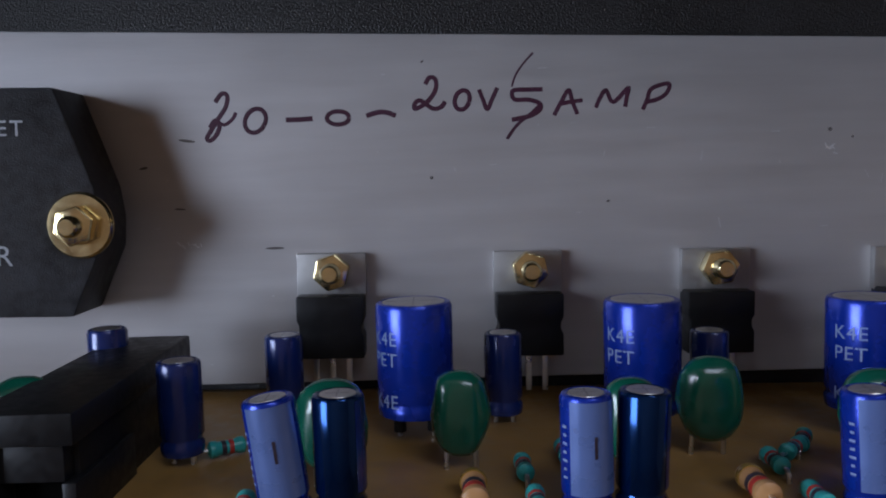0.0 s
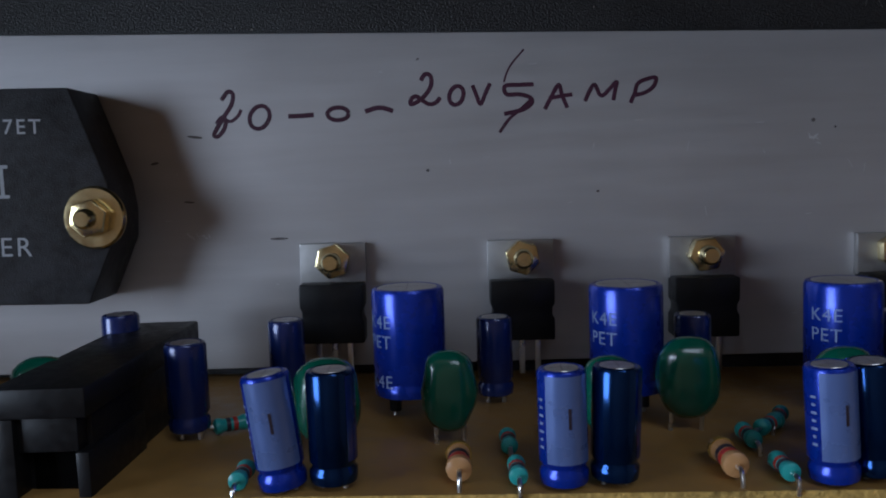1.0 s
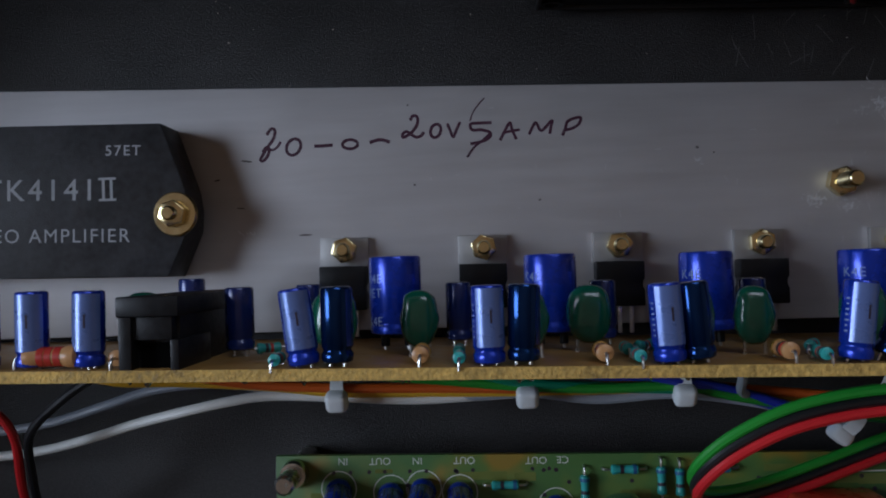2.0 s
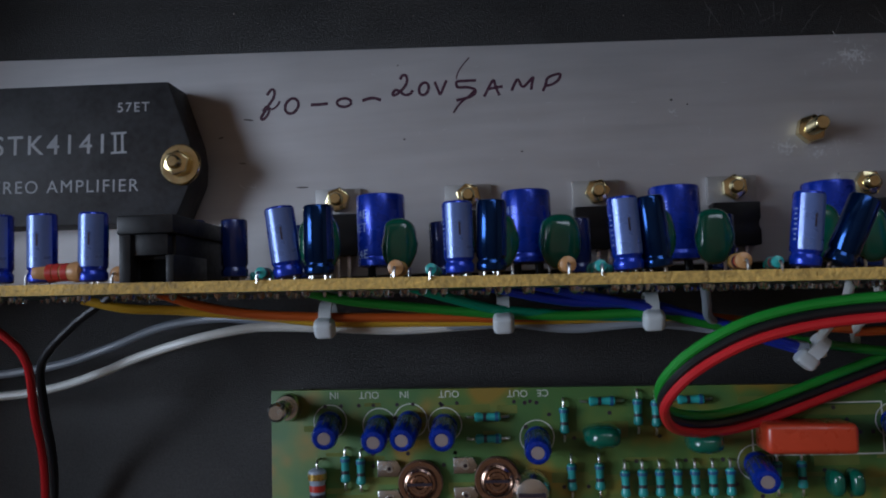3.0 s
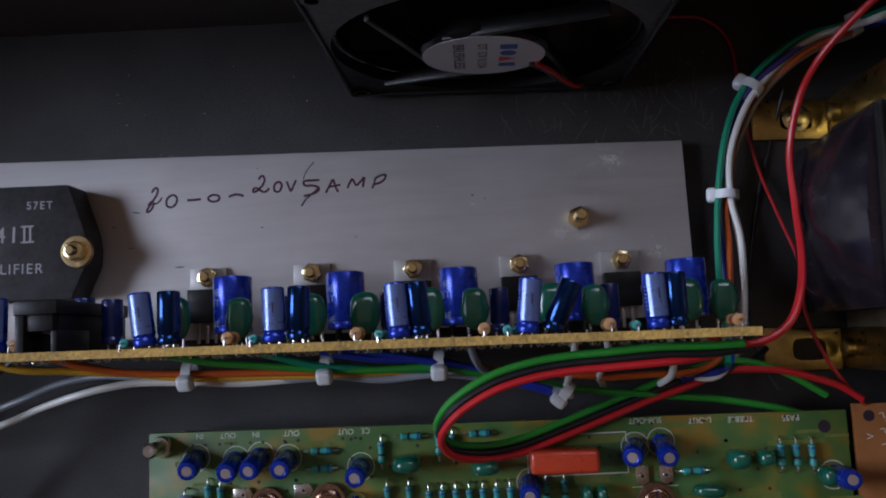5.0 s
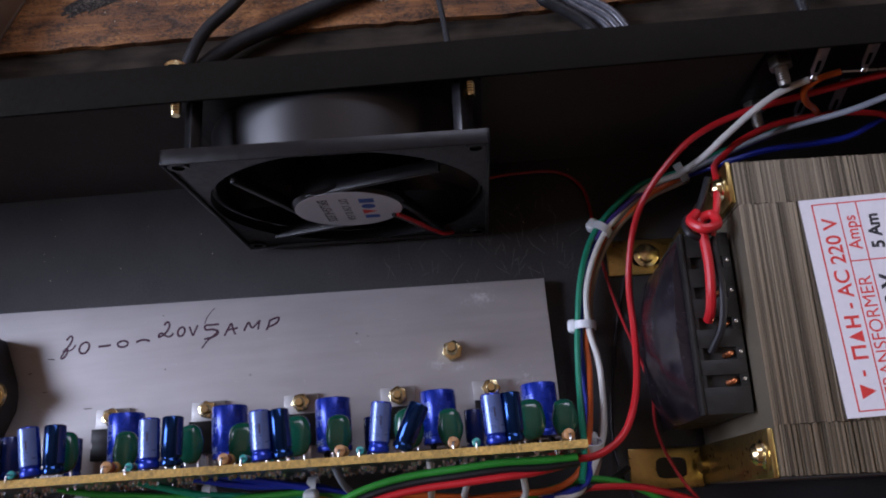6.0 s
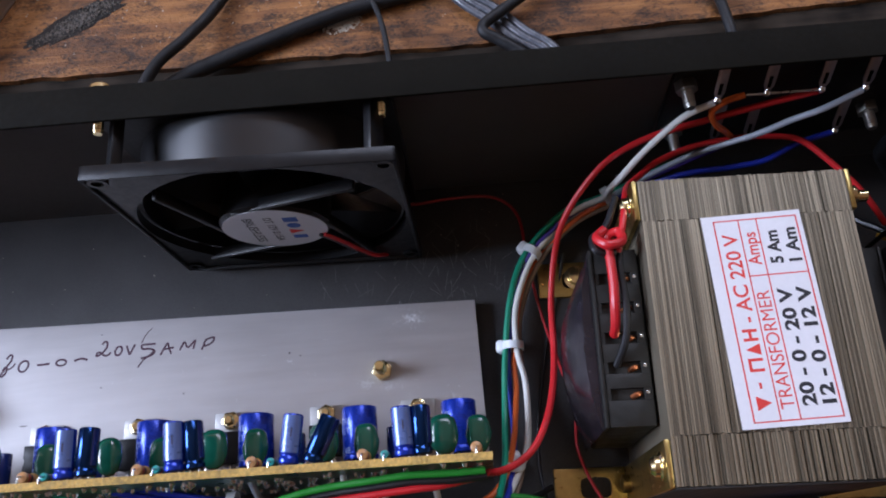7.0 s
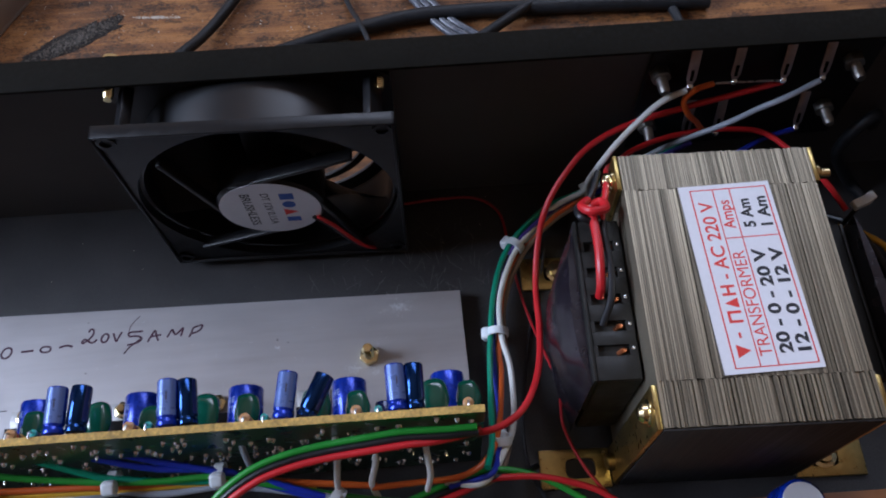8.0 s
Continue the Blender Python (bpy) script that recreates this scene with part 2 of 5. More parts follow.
M_CORE_FRONT = material("dark_core_front", (0.022, 0.018, 0.015), 0.75, vary=0.6, scale=300, bump=0.3, bump_scale=700, stretch=(4, 1, 0.1))
M_COPPER = material("copper_winding", (0.80, 0.28, 0.12), 0.3, metal=1.0)
M_PAPER = material("white_paper_label", (0.78, 0.77, 0.80), 0.7, vary=0.06, scale=800)
M_RED_INK = material("red_print", (0.72, 0.05, 0.04), 0.6, vary=0.1)
M_BLACK_INK = material("black_print", (0.02, 0.02, 0.024), 0.6, vary=0.1)
M_BLUE_INK = material("blue_print", (0.03, 0.10, 0.38), 0.6, vary=0.1)
M_FAN = material("black_fan_plastic", (0.009, 0.009, 0.010), 0.36, vary=0.25, scale=600, bump=0.02, spec=0.34)
M_SHROUD = material("satin_black_plastic", (0.008, 0.008, 0.009), 0.34, vary=0.1, scale=200, spec=0.75, rvar=0.03)
M_FOIL = material("silver_paper_label", (0.62, 0.63, 0.66), 0.4, metal=0.3, vary=0.08)
# The fan wire gets its own copy of red, darkened for shade.
M_W = {k: material(k + "_wire_insulation", c, 0.36, vary=0.12, scale=200, spec=0.5) for k, c in (
    ("red", (0.56, 0.018, 0.022)), ("shaded_red", (0.36, 0.011, 0.015)), ("green", (0.02, 0.27, 0.03)), ("teal", (0.0, 0.25, 0.14)), ("black", (0.012, 0.012, 0.014)), ("white", (0.74, 0.74, 0.70)),
    ("grey", (0.30, 0.33, 0.38)), ("orange", (0.62, 0.11, 0.015)), ("yellow", (0.70, 0.40, 0.025)), ("blue", (0.012, 0.03, 0.36)), ("brown", (0.22, 0.15, 0.11)), ("violet", (0.05, 0.03, 0.20)))}
M_CABLE = material("black_rubber_cable", (0.013, 0.014, 0.016), 0.52, vary=0.6, scale=400, bump=0.6, bump_scale=1200, spec=0.35)
M_RIBBON = material("grey_ribbon_insulation", (0.07, 0.075, 0.09), 0.27, vary=0.3, scale=300)
M_PLASTER = material("cream_plaster", (0.61, 0.44, 0.30), 0.9, vary=0.08, scale=40, blotch=2, bump=0.1)


def wood(name, dark, mid, light):
    """Worn planks: long grain, broad stains and dark pits."""
    mt = material(name, mid, 0.6, vary=0.3, bump=0.8, bump_scale=500, stretch=(0.2, 1, 1))
    nt = mt.node_tree
    b = nt.nodes["Principled BSDF"]
    co = nt.nodes.new("ShaderNodeTexCoord")

    def noise_of(scale, stretch, detail):
        mp = nt.nodes.new("ShaderNodeMapping")
        mp.inputs["Scale"].default_value = stretch
        nt.links.new(co.outputs["Object"], mp.inputs[0])
        n = nt.nodes.new("ShaderNodeTexNoise")
        n.inputs["Scale"].default_value, n.inputs["Detail"].default_value, n.inputs["Distortion"].default_value = scale, detail, 0.6
        nt.links.new(mp.outputs[0], n.inputs["Vector"])
        return n.outputs[0]

    grain, stain, pits, wear = noise_of(420, (0.05, 1, 1), 10), noise_of(42, (0.55, 1, 1), 9), noise_of(1500, (0.5, 1, 1), 8), noise_of(160, (0.6, 1, 1), 9)
    ramp = nt.nodes.new("ShaderNodeValToRGB")
    el = ramp.color_ramp.elements
    el[0].position, el[0].color = 0.33, (*dark, 1)
    el[1].position, el[1].color = 0.68, (*light, 1)
    m = el.new(0.49)
    m.color = (*mid, 1)
    both = nt.nodes.new("ShaderNodeMix")
    both.inputs[0].default_value = 0.55
    nt.links.new(grain, both.inputs[2])
    nt.links.new(stain, both.inputs[3])
    nt.links.new(both.outputs[0], ramp.inputs[0])
    rough_mix = nt.nodes.new("ShaderNodeMix")
    rough_mix.inputs[0].default_value = 0.5
    nt.links.new(pits, rough_mix.inputs[2])
    nt.links.new(wear, rough_mix.inputs[3])
    cut = nt.nodes.new("ShaderNodeMapRange")
    cut.inputs[1].default_value, cut.inputs[2].default_value, cut.inputs[3].default_value, cut.inputs[4].default_value = 0.40, 0.53, 0.22, 1.1
    nt.links.new(rough_mix.outputs[0], cut.inputs[0])
    relief = nt.nodes.new("ShaderNodeBump")
    relief.inputs["Strength"].default_value, relief.inputs["Distance"].default_value = 0.9, 0.0012
    nt.links.new(rough_mix.outputs[0], relief.inputs["Height"])
    nt.links.new(relief.outputs[0], b.inputs["Normal"])
    out = nt.nodes.new("ShaderNodeVectorMath")
    out.operation = "SCALE"
    nt.links.new(ramp.outputs[0], out.inputs[0])
    nt.links.new(cut.outputs[0], out.inputs["Scale"])
    nt.links.new(out.outputs[0], b.inputs["Base Color"])
    return mt


M_TABLE = wood("worn_brown_wood", (0.045, 0.017, 0.006), (0.19, 0.074, 0.020), (0.42, 0.18, 0.05))
M_TABLE_GREY = material("weathered_grey_wood", (0.030, 0.023, 0.017), 0.9, vary=1.2, scale=260, stretch=(0.15, 1, 1), bump=1.0, bump_scale=500, spec=0.12)
M_CHAR = material("charred_patch", (0.010, 0.008, 0.007), 0.4, vary=0.6, scale=900, bump=1.0, bump_scale=900)
M_ASH = material("grey_char_flakes", (0.09, 0.075, 0.06), 0.6, vary=0.8, scale=1500, island=0.8)
M_PALE = material("pale_paint_splash", (0.55, 0.49, 0.40), 0.7, vary=0.35, scale=400)

# ---- the room round the table ----
def slab(name, label, category, x0, x1, y0, y1, z0, z1, mt):
    ob = part(name, box(x0, x1, y0, y1, z0, z1), mt, smooth=False)
    return tagged(ob, label, category, kind="structure")


slab("room_floor", "plain floor of the room", "floor", -1700, 2200, -2000, 1400, -840, -780, M_TABLE_GREY)
slab("ceiling", "cream plastered ceiling", "ceiling", -1700, 2200, -2000, 1400, 2000, 2060, M_PLASTER)
wall_north = tagged(new("wall_north"), "cream plastered wall with a high window opening", "wall", kind="structure")
for x0, x1, y0, y1, z0, z1 in ((-1700, -60, 1400, 1460, -780, 2000), (1260, 2200, 1400, 1460, -780, 2000), (-60, 1260, 1400, 1460, -780, 1160), (-60, 1260, 1400, 1460, 1880, 2000)):
    part("wall_piece", box(x0, x1, y0, y1, z0, z1), M_PLASTER, wall_north, smooth=False)
# Out of view; its dark brown is chosen to dim and warm the bounce.
slab("south_bounce_wall", "unseen dark brown wall added to cut and warm bounce light", "wall", -1700, 2200, -2060, -2000, -780, 2000, M_TABLE)
slab("wall_east", "cream plastered wall", "wall", 2200, 2260, -2000, 1400, -780, 2000, M_PLASTER)
wall_west = tagged(new("wall_west"), "cream plastered wall with a window opening", "wall", kind="structure")
for x0, x1, y0, y1, z0, z1 in ((-1700, -1640, -2000, -270, -780, 2000), (-1700, -1640, 510, 1400, -780, 2000), (-1700, -1640, -270, 510, -780, 610), (-1700, -1640, -270, 510, 1490, 2000)):
    part("wall_piece", box(x0, x1, y0, y1, z0, z1), M_PLASTER, wall_west, smooth=False)

table = thing("work_table", "worn brown plank table under the amplifier chassis", "table")
part("plank", box(-500, 700, -480, 116.4, -46, -16, 1.5), M_TABLE, table)
rng = random.Random(17)
WORN_EDGE = [(x, 128.4 + max(0.0, x - 130) * 0.04 + rng.uniform(-0.45, 0.45)) for x in range(-500, 701, 6)]
part("plank", prism([(x, y - 0.3) for x, y in WORN_EDGE] + [(700, 116.8), (-500, 116.8)], -48, -18.0), M_TABLE_GREY, table, "weathered grey batten between the planks", smooth=False)
part("plank", prism(WORN_EDGE + [(700, 520), (-500, 520)], -46, -15.6), M_TABLE, table, smooth=False)
table.matrix_basis = place(0, 0, 5, 0, 0, -1.6)
for lx, ly in ((-440, -420), (640, -420), (-440, 460), (640, 460)):
    part("leg", box(lx - 30, lx + 30, ly - 30, ly + 30, -785, -46, 2), M_TABLE, table)


def blot(name, mt, cx, cy, z, rx, ry, turn, seed, label):
    rng = random.Random(seed)
    pts = []
    for k in range(40):
        a = 2 * math.pi * k / 40
        w = 1 + 0.16 * rng.uniform(-1, 1)
        pts.append((rx * w * math.cos(a), ry * w * math.sin(a)))
    return part(name, moved(prism(pts, 0, 0.12), tr(cx, cy, z, 0, 0, turn)), mt, table, label)


def flecks(name, mt, cx, cy, turn, su, sv, count, size, rise, seed, label):
    """A ragged mark of many small flakes lying on the plank."""
    rng = random.Random(seed)
    verts, faces = [], []
    for k in range(count):
        u, v = rng.gauss(0, su), rng.gauss(0, sv)
        if abs(u) > 2.1 * su or abs(v) > 2.1 * sv:
            continue
        r = size * rng.uniform(0.25, 1.0) * (1.15 - 0.35 * (abs(u) / su) * 0.5 - 0.2 * abs(v) / sv)
        m = tr(cx, cy, -15.56, 0, 0, turn) @ tr(u, v, 0, rng.uniform(-14, 14), rng.uniform(-14, 14), rng.uniform(0, 180))
        base = len(verts)
        for z, q in ((-0.15, 1.0), (rise * rng.uniform(0.4, 1.0), 0.75)):
            verts += [tuple(m @ Vector((q * r * rng.uniform(0.7, 1.3) * math.cos(j * math.pi / 3), q * r * rng.uniform(0.5, 1.0) * math.sin(j * math.pi / 3), z))) for j in range(6)]
        faces += [tuple(base + 6 + j for j in range(6))] + [(base + j, base + (j + 1) % 6, base + 6 + (j + 1) % 6, base + 6 + j) for j in range(6)]
    me = bpy.data.meshes.new("flakes")
    me.from_pydata(verts, [], faces)
    bm = bmesh.new()
    bm.from_mesh(me)
    bpy.data.meshes.remove(me)
    return tagged(part(name, bm, mt, table, label, smooth=False), kind="stuff")


blot("burn_mark", M_CHAR, -34, 154.6, -15.62, 23, 5.4, 29, 3, "charred black scorch mark")
flecks("burn_mark", M_ASH, -34, 154.6, 29, 10.4, 2.6, 900, 0.8, 0.5, 3, "rough grey flakes in the scorch mark")
flecks("paint_splash", M_PALE, 75, 143.4, 15, 4.0, 2.2, 420, 1.1, 0.12, 4, "pale dried paint splash")
flecks("paint_splash", M_PALE, -0.5, 164.5, -4, 5, 0.4, 130, 0.7, 0.1, 5, "pale dried paint splash")
flecks("paint_specks", M_PALE, 30, 160, 0, 80, 16, 170, 0.45, 0.1, 6, "scattered pale specks")

# ---- the chassis ----
chassis = thing("amplifier_chassis", "black powder-coated steel amplifier chassis, open on top", "chassis")
part("floor_panel", prism([(-190, -190), (300, -190), (300, 56.0), (-190, 65.6)], -1.2, 0), M_STEEL_BLACK, chassis, smooth=False)


def panel_strip(prof):
    """A folded sheet run along the back of the chassis, from its outline."""
    bm = bmesh.new()
    ends = [[bm.verts.new((x, 56.9 - 0.02 * (x - 100) + 4.2 * (1 - max(z, 0) / 84.0) + dy, z)) for dy, z in prof] for x in (-190, 300)]
    for k in range(len(prof)):
        j = (k + 1) % len(prof)
        bm.faces.new((ends[0][k], ends[0][j], ends[1][j], ends[1][k]))
    bm.faces.new(ends[0])
    bm.faces.new(ends[1][::-1])
    bmesh.ops.recalc_face_normals(bm, faces=bm.faces[:])
    return bm




def cut_out(ob, cutters):
    """Cuts the shapes, in millimetres, out of a mesh object."""
    for bm in cutters:
        bmesh.ops.scale(bm, vec=(MM, MM, MM), verts=bm.verts)
        me = bpy.data.meshes.new("cutter")
        bm.to_mesh(me)
        bm.free()
        tmp = new("cutter", me)
        bpy.context.view_layer.update()
        tmp.matrix_basis = ob.matrix_world.copy()
        cut = ob.modifiers.new("cut", "BOOLEAN")
        cut.operation, cut.object = "DIFFERENCE", tmp
        bpy.context.view_layer.update()
        done = bpy.data.meshes.new_from_object(ob.evaluated_get(bpy.context.evaluated_depsgraph_get()))
        ob.modifiers.clear()
        ob.data = done
        bpy.data.objects.remove(tmp)


def arc_slot(cx, cz, r0, r1, a0, a1):
    """A curved slot through the back panel round a fan's centre."""
    angles = [radians(a0 + (a1 - a0) * k / 14) for k in range(15)]
    pts = [(r1 * math.cos(a), r1 * math.sin(a)) for a in angles] + [(r0 * math.cos(a), r0 * math.sin(a)) for a in reversed(angles)]
    return moved(prism(pts, -10, 10), tr(cx, 59, cz, 90))


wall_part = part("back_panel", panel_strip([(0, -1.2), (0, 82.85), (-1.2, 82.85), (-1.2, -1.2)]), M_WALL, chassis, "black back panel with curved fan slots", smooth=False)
cut_out(wall_part, [arc_slot(65.4, 41, r0, r1, a0 + 90 * q, a0 + 90 * q + 66) for r0, r1 in ((25.5, 29.5), (32, 36.2)) for a0, q in ((-78, 0),)])

# Folded lip; its colour is darkened to hold down the light it catches.
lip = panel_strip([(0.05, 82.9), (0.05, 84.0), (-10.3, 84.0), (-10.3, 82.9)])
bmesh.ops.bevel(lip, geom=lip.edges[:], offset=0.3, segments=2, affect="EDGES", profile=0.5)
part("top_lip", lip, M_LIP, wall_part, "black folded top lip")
part("side_panel", box(-191.2, -190, -190, 66, -1.2, 82.9), M_STEEL_BLACK, chassis, smooth=False)
part("side_panel", box(300, 301.2, -190, 56, -1.2, 82.9), M_STEEL_BLACK, chassis, smooth=False)
part("front_panel", box(-190, 300, -191.2, -190, -1.2, 82.9), M_STEEL_BLACK, chassis, smooth=False)
for fx in (-170, 280):
    for fy in (-170, 40):
        part("foot", moved(cyl(9, -9.4, 0, 24, 1), tr(fx, fy, -1.2)), M_MOULD, chassis)
rng = random.Random(11)
bm = bmesh.new()
for k in range(45):
    x, y = rng.uniform(-60, 135), rng.uniform(22, 55)
    s = rng.uniform(0.05, 0.15)
    add(bm, moved(box(-s, s, -s, s, 0.01, 0.05), tr(x, y, 0, 0, 0, rng.uniform(0, 90))))
tagged(part("dust", bm, M_PALE, None, smooth=False), "pale dust specks on the chassis floor", "dust", kind="stuff")
bm = bmesh.new()
for k in range(80):
    x, y = rng.uniform(70, 134), rng.uniform(20, 46)
    a = rng.uniform(20, 150)
    add(bm, moved(box(-rng.uniform(1, 4), rng.uniform(1, 4), -0.05, 0.05, 0.004, 0.016), tr(x, y, 0, 0, 0, a)))
tagged(part("scratching", bm, M_FLOOR_SCRATCH, chassis, "fine grey scratches", smooth=False), kind="stuff")

# ---- fasteners ----
def hexagon(r):
    return [(r * math.cos(math.pi * k / 3), r * math.sin(math.pi * k / 3)) for k in range(6)]


def bolt_and_nut(name, label, washer, nut, height, m, group="", shaft=1.5):
    t = thing(name, label, "bolt", group, m=m)
    z = 0.0
    if washer:
        part("washer", lathe([(shaft, 0), (washer, 0), (washer, 0.5), (washer - 0.3, 0.9), (washer * 0.62, 1.0), (shaft, 0.8), (shaft, 0)], 32), M_BRASS, t)
        z = 0.9
    bm = prism(hexagon(nut), z, z + 2.3, 0.25)
    part("nut", moved(bm, tr(0, 0, 0, 0, 0, 17)), M_BRASS, t)
    prof = [(0, 0)]
    n = int(height / 0.25)
    for k in range(n):
        prof.append((shaft - (0.14 if k % 2 else 0.0), k * height / n))
    prof += [(shaft - 0.4, height), (0, height)]
    part("threaded_end", lathe(prof, 18), M_BRASS, t)
    return t


# ---- heatsink plate with handwriting ----
plate = thing("heatsink_plate", "flat brushed aluminium heatsink plate with handwriting in marker", "heatsink")
part("plate", prism([(-150, 24.7), (121.4, 16.4), (121.6, -33.6), (-150, -32.6)], 0, 5, 0.25), M_ALU, plate)


def oval(cx, cy, rx, ry, turn=0.0, n=12):
    c, s = math.cos(radians(turn)), math.sin(radians(turn))
    return [(cx + rx * math.cos(a) * c - ry * math.sin(a) * s, cy + rx * math.cos(a) * s + ry * math.sin(a) * c) for a in (2 * math.pi * k / n for k in range(n + 1))]


NUMERALS = (
    ("digit", 0.36, [(-33.6, 10.7), (-32.5, 12.0), (-31.7, 11.6), (-32.0, 10.0), (-33.1, 8.4), (-34.4, 6.5), (-35.1, 5.3), (-34.5, 5.0), (-33.5, 6.0), (-33.1, 7.3), (-33.7, 8.0), (-34.6, 6.9)]),
    ("digit", 0.28, [(-33.3, 7.8), (-32.3, 7.3), (-31.1, 8.1), (-30.5, 9.1)]),
    ("dash", 0.40, [(-23.0, 7.8), (-20.9, 7.8), (-18.9, 7.9)]),
    ("dash", 0.40, [(-10.7, 8.1), (-8.8, 8.6), (-7.5, 8.5), (-6.2, 8.0)]),
    ("digit", 0.36, [(-1.6, 12.6), (-0.9, 13.6), (0.0, 13.3), (0.0, 11.8), (-1.0, 10.3), (-2.3, 9.3), (-3.3, 9.0), (-3.2, 9.8), (-2.4, 10.2), (-1.4, 9.5), (-0.4, 8.9), (0.7, 9.1), (1.4, 9.9)]),
    ("digit", 0.36, oval(-27.6, 7.8, 1.5, 1.9, -32)),
    ("digit", 0.36, oval(-15.0, 7.9, 1.7, 1.0, 0)),
    ("digit", 0.36, oval(4.0, 10.1, 1.1, 1.5, -20)),
)
UNITS = (
    ("letter", 0.34, [(6.6, 11.6), (7.2, 10.0), (7.8, 8.6), (8.6, 10.2), (9.4, 11.8)]),
    ("slash", 0.16, [(14.9, 16.9), (13.3, 15.2), (12.2, 13.6), (11.6, 11.9)]),
    ("digit", 0.36, [(16.3, 11.4), (14.1, 11.4), (11.8, 11.3), (12.0, 10.0), (14.1, 9.9), (15.8, 9.3), (15.9, 8.4), (14.5, 7.5), (11.5, 6.9)]),
    ("slash", 0.26, [(15.8, 9.0), (14.1, 7.5), (12.3, 6.1), (10.7, 4.0)]),
    ("letter", 0.34, [(18.0, 7.4), (19.1, 9.4), (20.3, 11.2), (20.8, 9.5), (21.6, 7.5)]),
    ("letter", 0.34, [(18.7, 9.1), (20.6, 9.4), (22.4, 9.6)]),
    ("letter", 0.34, [(24.4, 8.4), (25.1, 9.9), (26.0, 11.0), (27.1, 9.2), (29.4, 11.3), (29.2, 10.0), (28.9, 8.4)]),
    ("letter", 0.34, [(31.6, 7.9), (32.3, 9.4), (32.8, 10.9), (34.3, 11.6), (35.7, 11.7), (35.3, 10.4), (34.0, 9.5), (32.4, 9.1)]),
)
for kind_of, thick, pts in NUMERALS + UNITS:
    part(kind_of, tube([(x, y, 5.0) for x, y in pts], thick, 6, 8, 0.10), M_INK, plate, "purple-black marker stroke")
rng = random.Random(5)
bm = bmesh.new()
for k in range(130):
    x, y = rng.uniform(-60, 120), rng.uniform(-30, 16)
    if rng.random() < 0.5:
        x, y = rng.gauss(100, 4), rng.gauss(12, 2)
    if rng.random() < 0.2:
        x, y = rng.gauss(92, 5), rng.gauss(-9, 2)
    s, w = rng.uniform(0.12, 0.8), rng.uniform(0.02, 0.06)
    add(bm, moved(box(-s, s, -w, w, 5.0, 5.02), tr(x, y, 0, 0, 0, rng.choice((0, 3, 80, 100, 120)))))
tagged(part("scratching", bm, M_SCRATCH, plate, "small bright scratches", smooth=False), kind="stuff")
bm = bmesh.new()
for x, y, w, h, a in ((-38.2, 5.0, 1.3, 0.22, -8), (-39.8, -5.4, 0.9, 0.15, -5), (-25.5, -11.8, 1.5, 0.2, 0), (60.5, 4.2, 0.35, 0.3, 0), (-1.0, -1.6, 0.28, 0.25, 0), (26.2, -5.9, 0.3, 0.2, 20), (-45, 1, 0.7, 0.2, 10), (64, 3, 0.2, 0.2, 0), (-2, 16, 0.3, 0.15, 30)):
    add(bm, moved(lathe([(0, 5.0), (1, 5.0), (0.9, 5.015), (0, 5.02)], 12), tr(x, y, 0, 0, 0, a) @ Matrix.Diagonal((w, h, 1, 1))))
tagged(part("smudging", bm, M_SMUDGE, plate, "small dark smudges", smooth=False), kind="stuff")
rng = random.Random(15)
for cx, cy, w, h, n in ((84.5, -8.0, 2.2, 1.4, 26), (92.5, -9.5, 1.6, 1.2, 18), (100.5, 12.2, 2.2, 1.2, 46), (60.5, 1.5, 0.8, 0.5, 8), (-39, -11, 2.4, 0.4, 10), (112, -14, 2.4, 2.4, 22)):
    bm = bmesh.new()
    for k in range(n):
        r = rng.uniform(0.1, 0.34)
        add(bm, moved(lathe([(0, 5.0), (1, 5.0), (0.8, 5.012), (0, 5.014)], 9), tr(cx + rng.gauss(0, w * 0.6), cy + rng.gauss(0, h * 0.6), 0, 0, 0, rng.uniform(0, 180)) @ Matrix.Diagonal((r * 1.8, r * 0.5, 1, 1))))
    tagged(part("scuff", bm, M_SCRATCH, plate, "bright scuffed patch", smooth=False), kind="stuff")
bolt_and_nut("mounting_bolt", "yellow zinc bolt and nut through the aluminium plate", 0, 3.3, 8.5, place(90.3, -4.4, 5), shaft=1.7)

# ---- power amplifier module ----
module = thing("power_module", "black epoxy stereo amplifier module with grey printed lettering", "power module")
OUT = [(-130, 13.9), (-53.4, 12.4), (-50.9, 5.2), (-48.6, -1.6), (-48.0, -6.0), (-48.3, -10.5), (-52.6, -20.0), (-130, -18.6)]
part("body", prism(OUT, 5, 15.3, 0.35), M_EPOXY, module)
lettering("lettering", "57ET", 3.1, M_PRINT, module, tr(-65.5, 6.0, 15.31, 0, 0, -1.5), "LEFT", 0.02, 1.25)
lettering("lettering", "STK4141", 6.4, M_PRINT, module, tr(-67.5, -3.3, 15.31, 0, 0, -1.5), "RIGHT", 0.03, 1.22)
for x in (-66.0, -64.3):
    part("numeral", box(x - 0.3, x + 0.3, -3.1, 0.9, 15.31, 15.33), M_PRINT, module, smooth=False)
for y in (-3.35, 1.1):
    part("serif", box(-67.0, -63.3, y - 0.25, y + 0.25, 15.31, 15.33), M_PRINT, module, smooth=False)
lettering("lettering", "STEREO AMPLIFIER", 4.1, M_PRINT, module, tr(-60.6, -12.4, 15.31, 0, 0, -1.5), "RIGHT", 0.0, 1.2)
bolt_and_nut("module_bolt", "yellow zinc bolt with broad washer on the amplifier module", 4.7, 2.9, 5.0, place(-50.6, -6.9, 15.3))

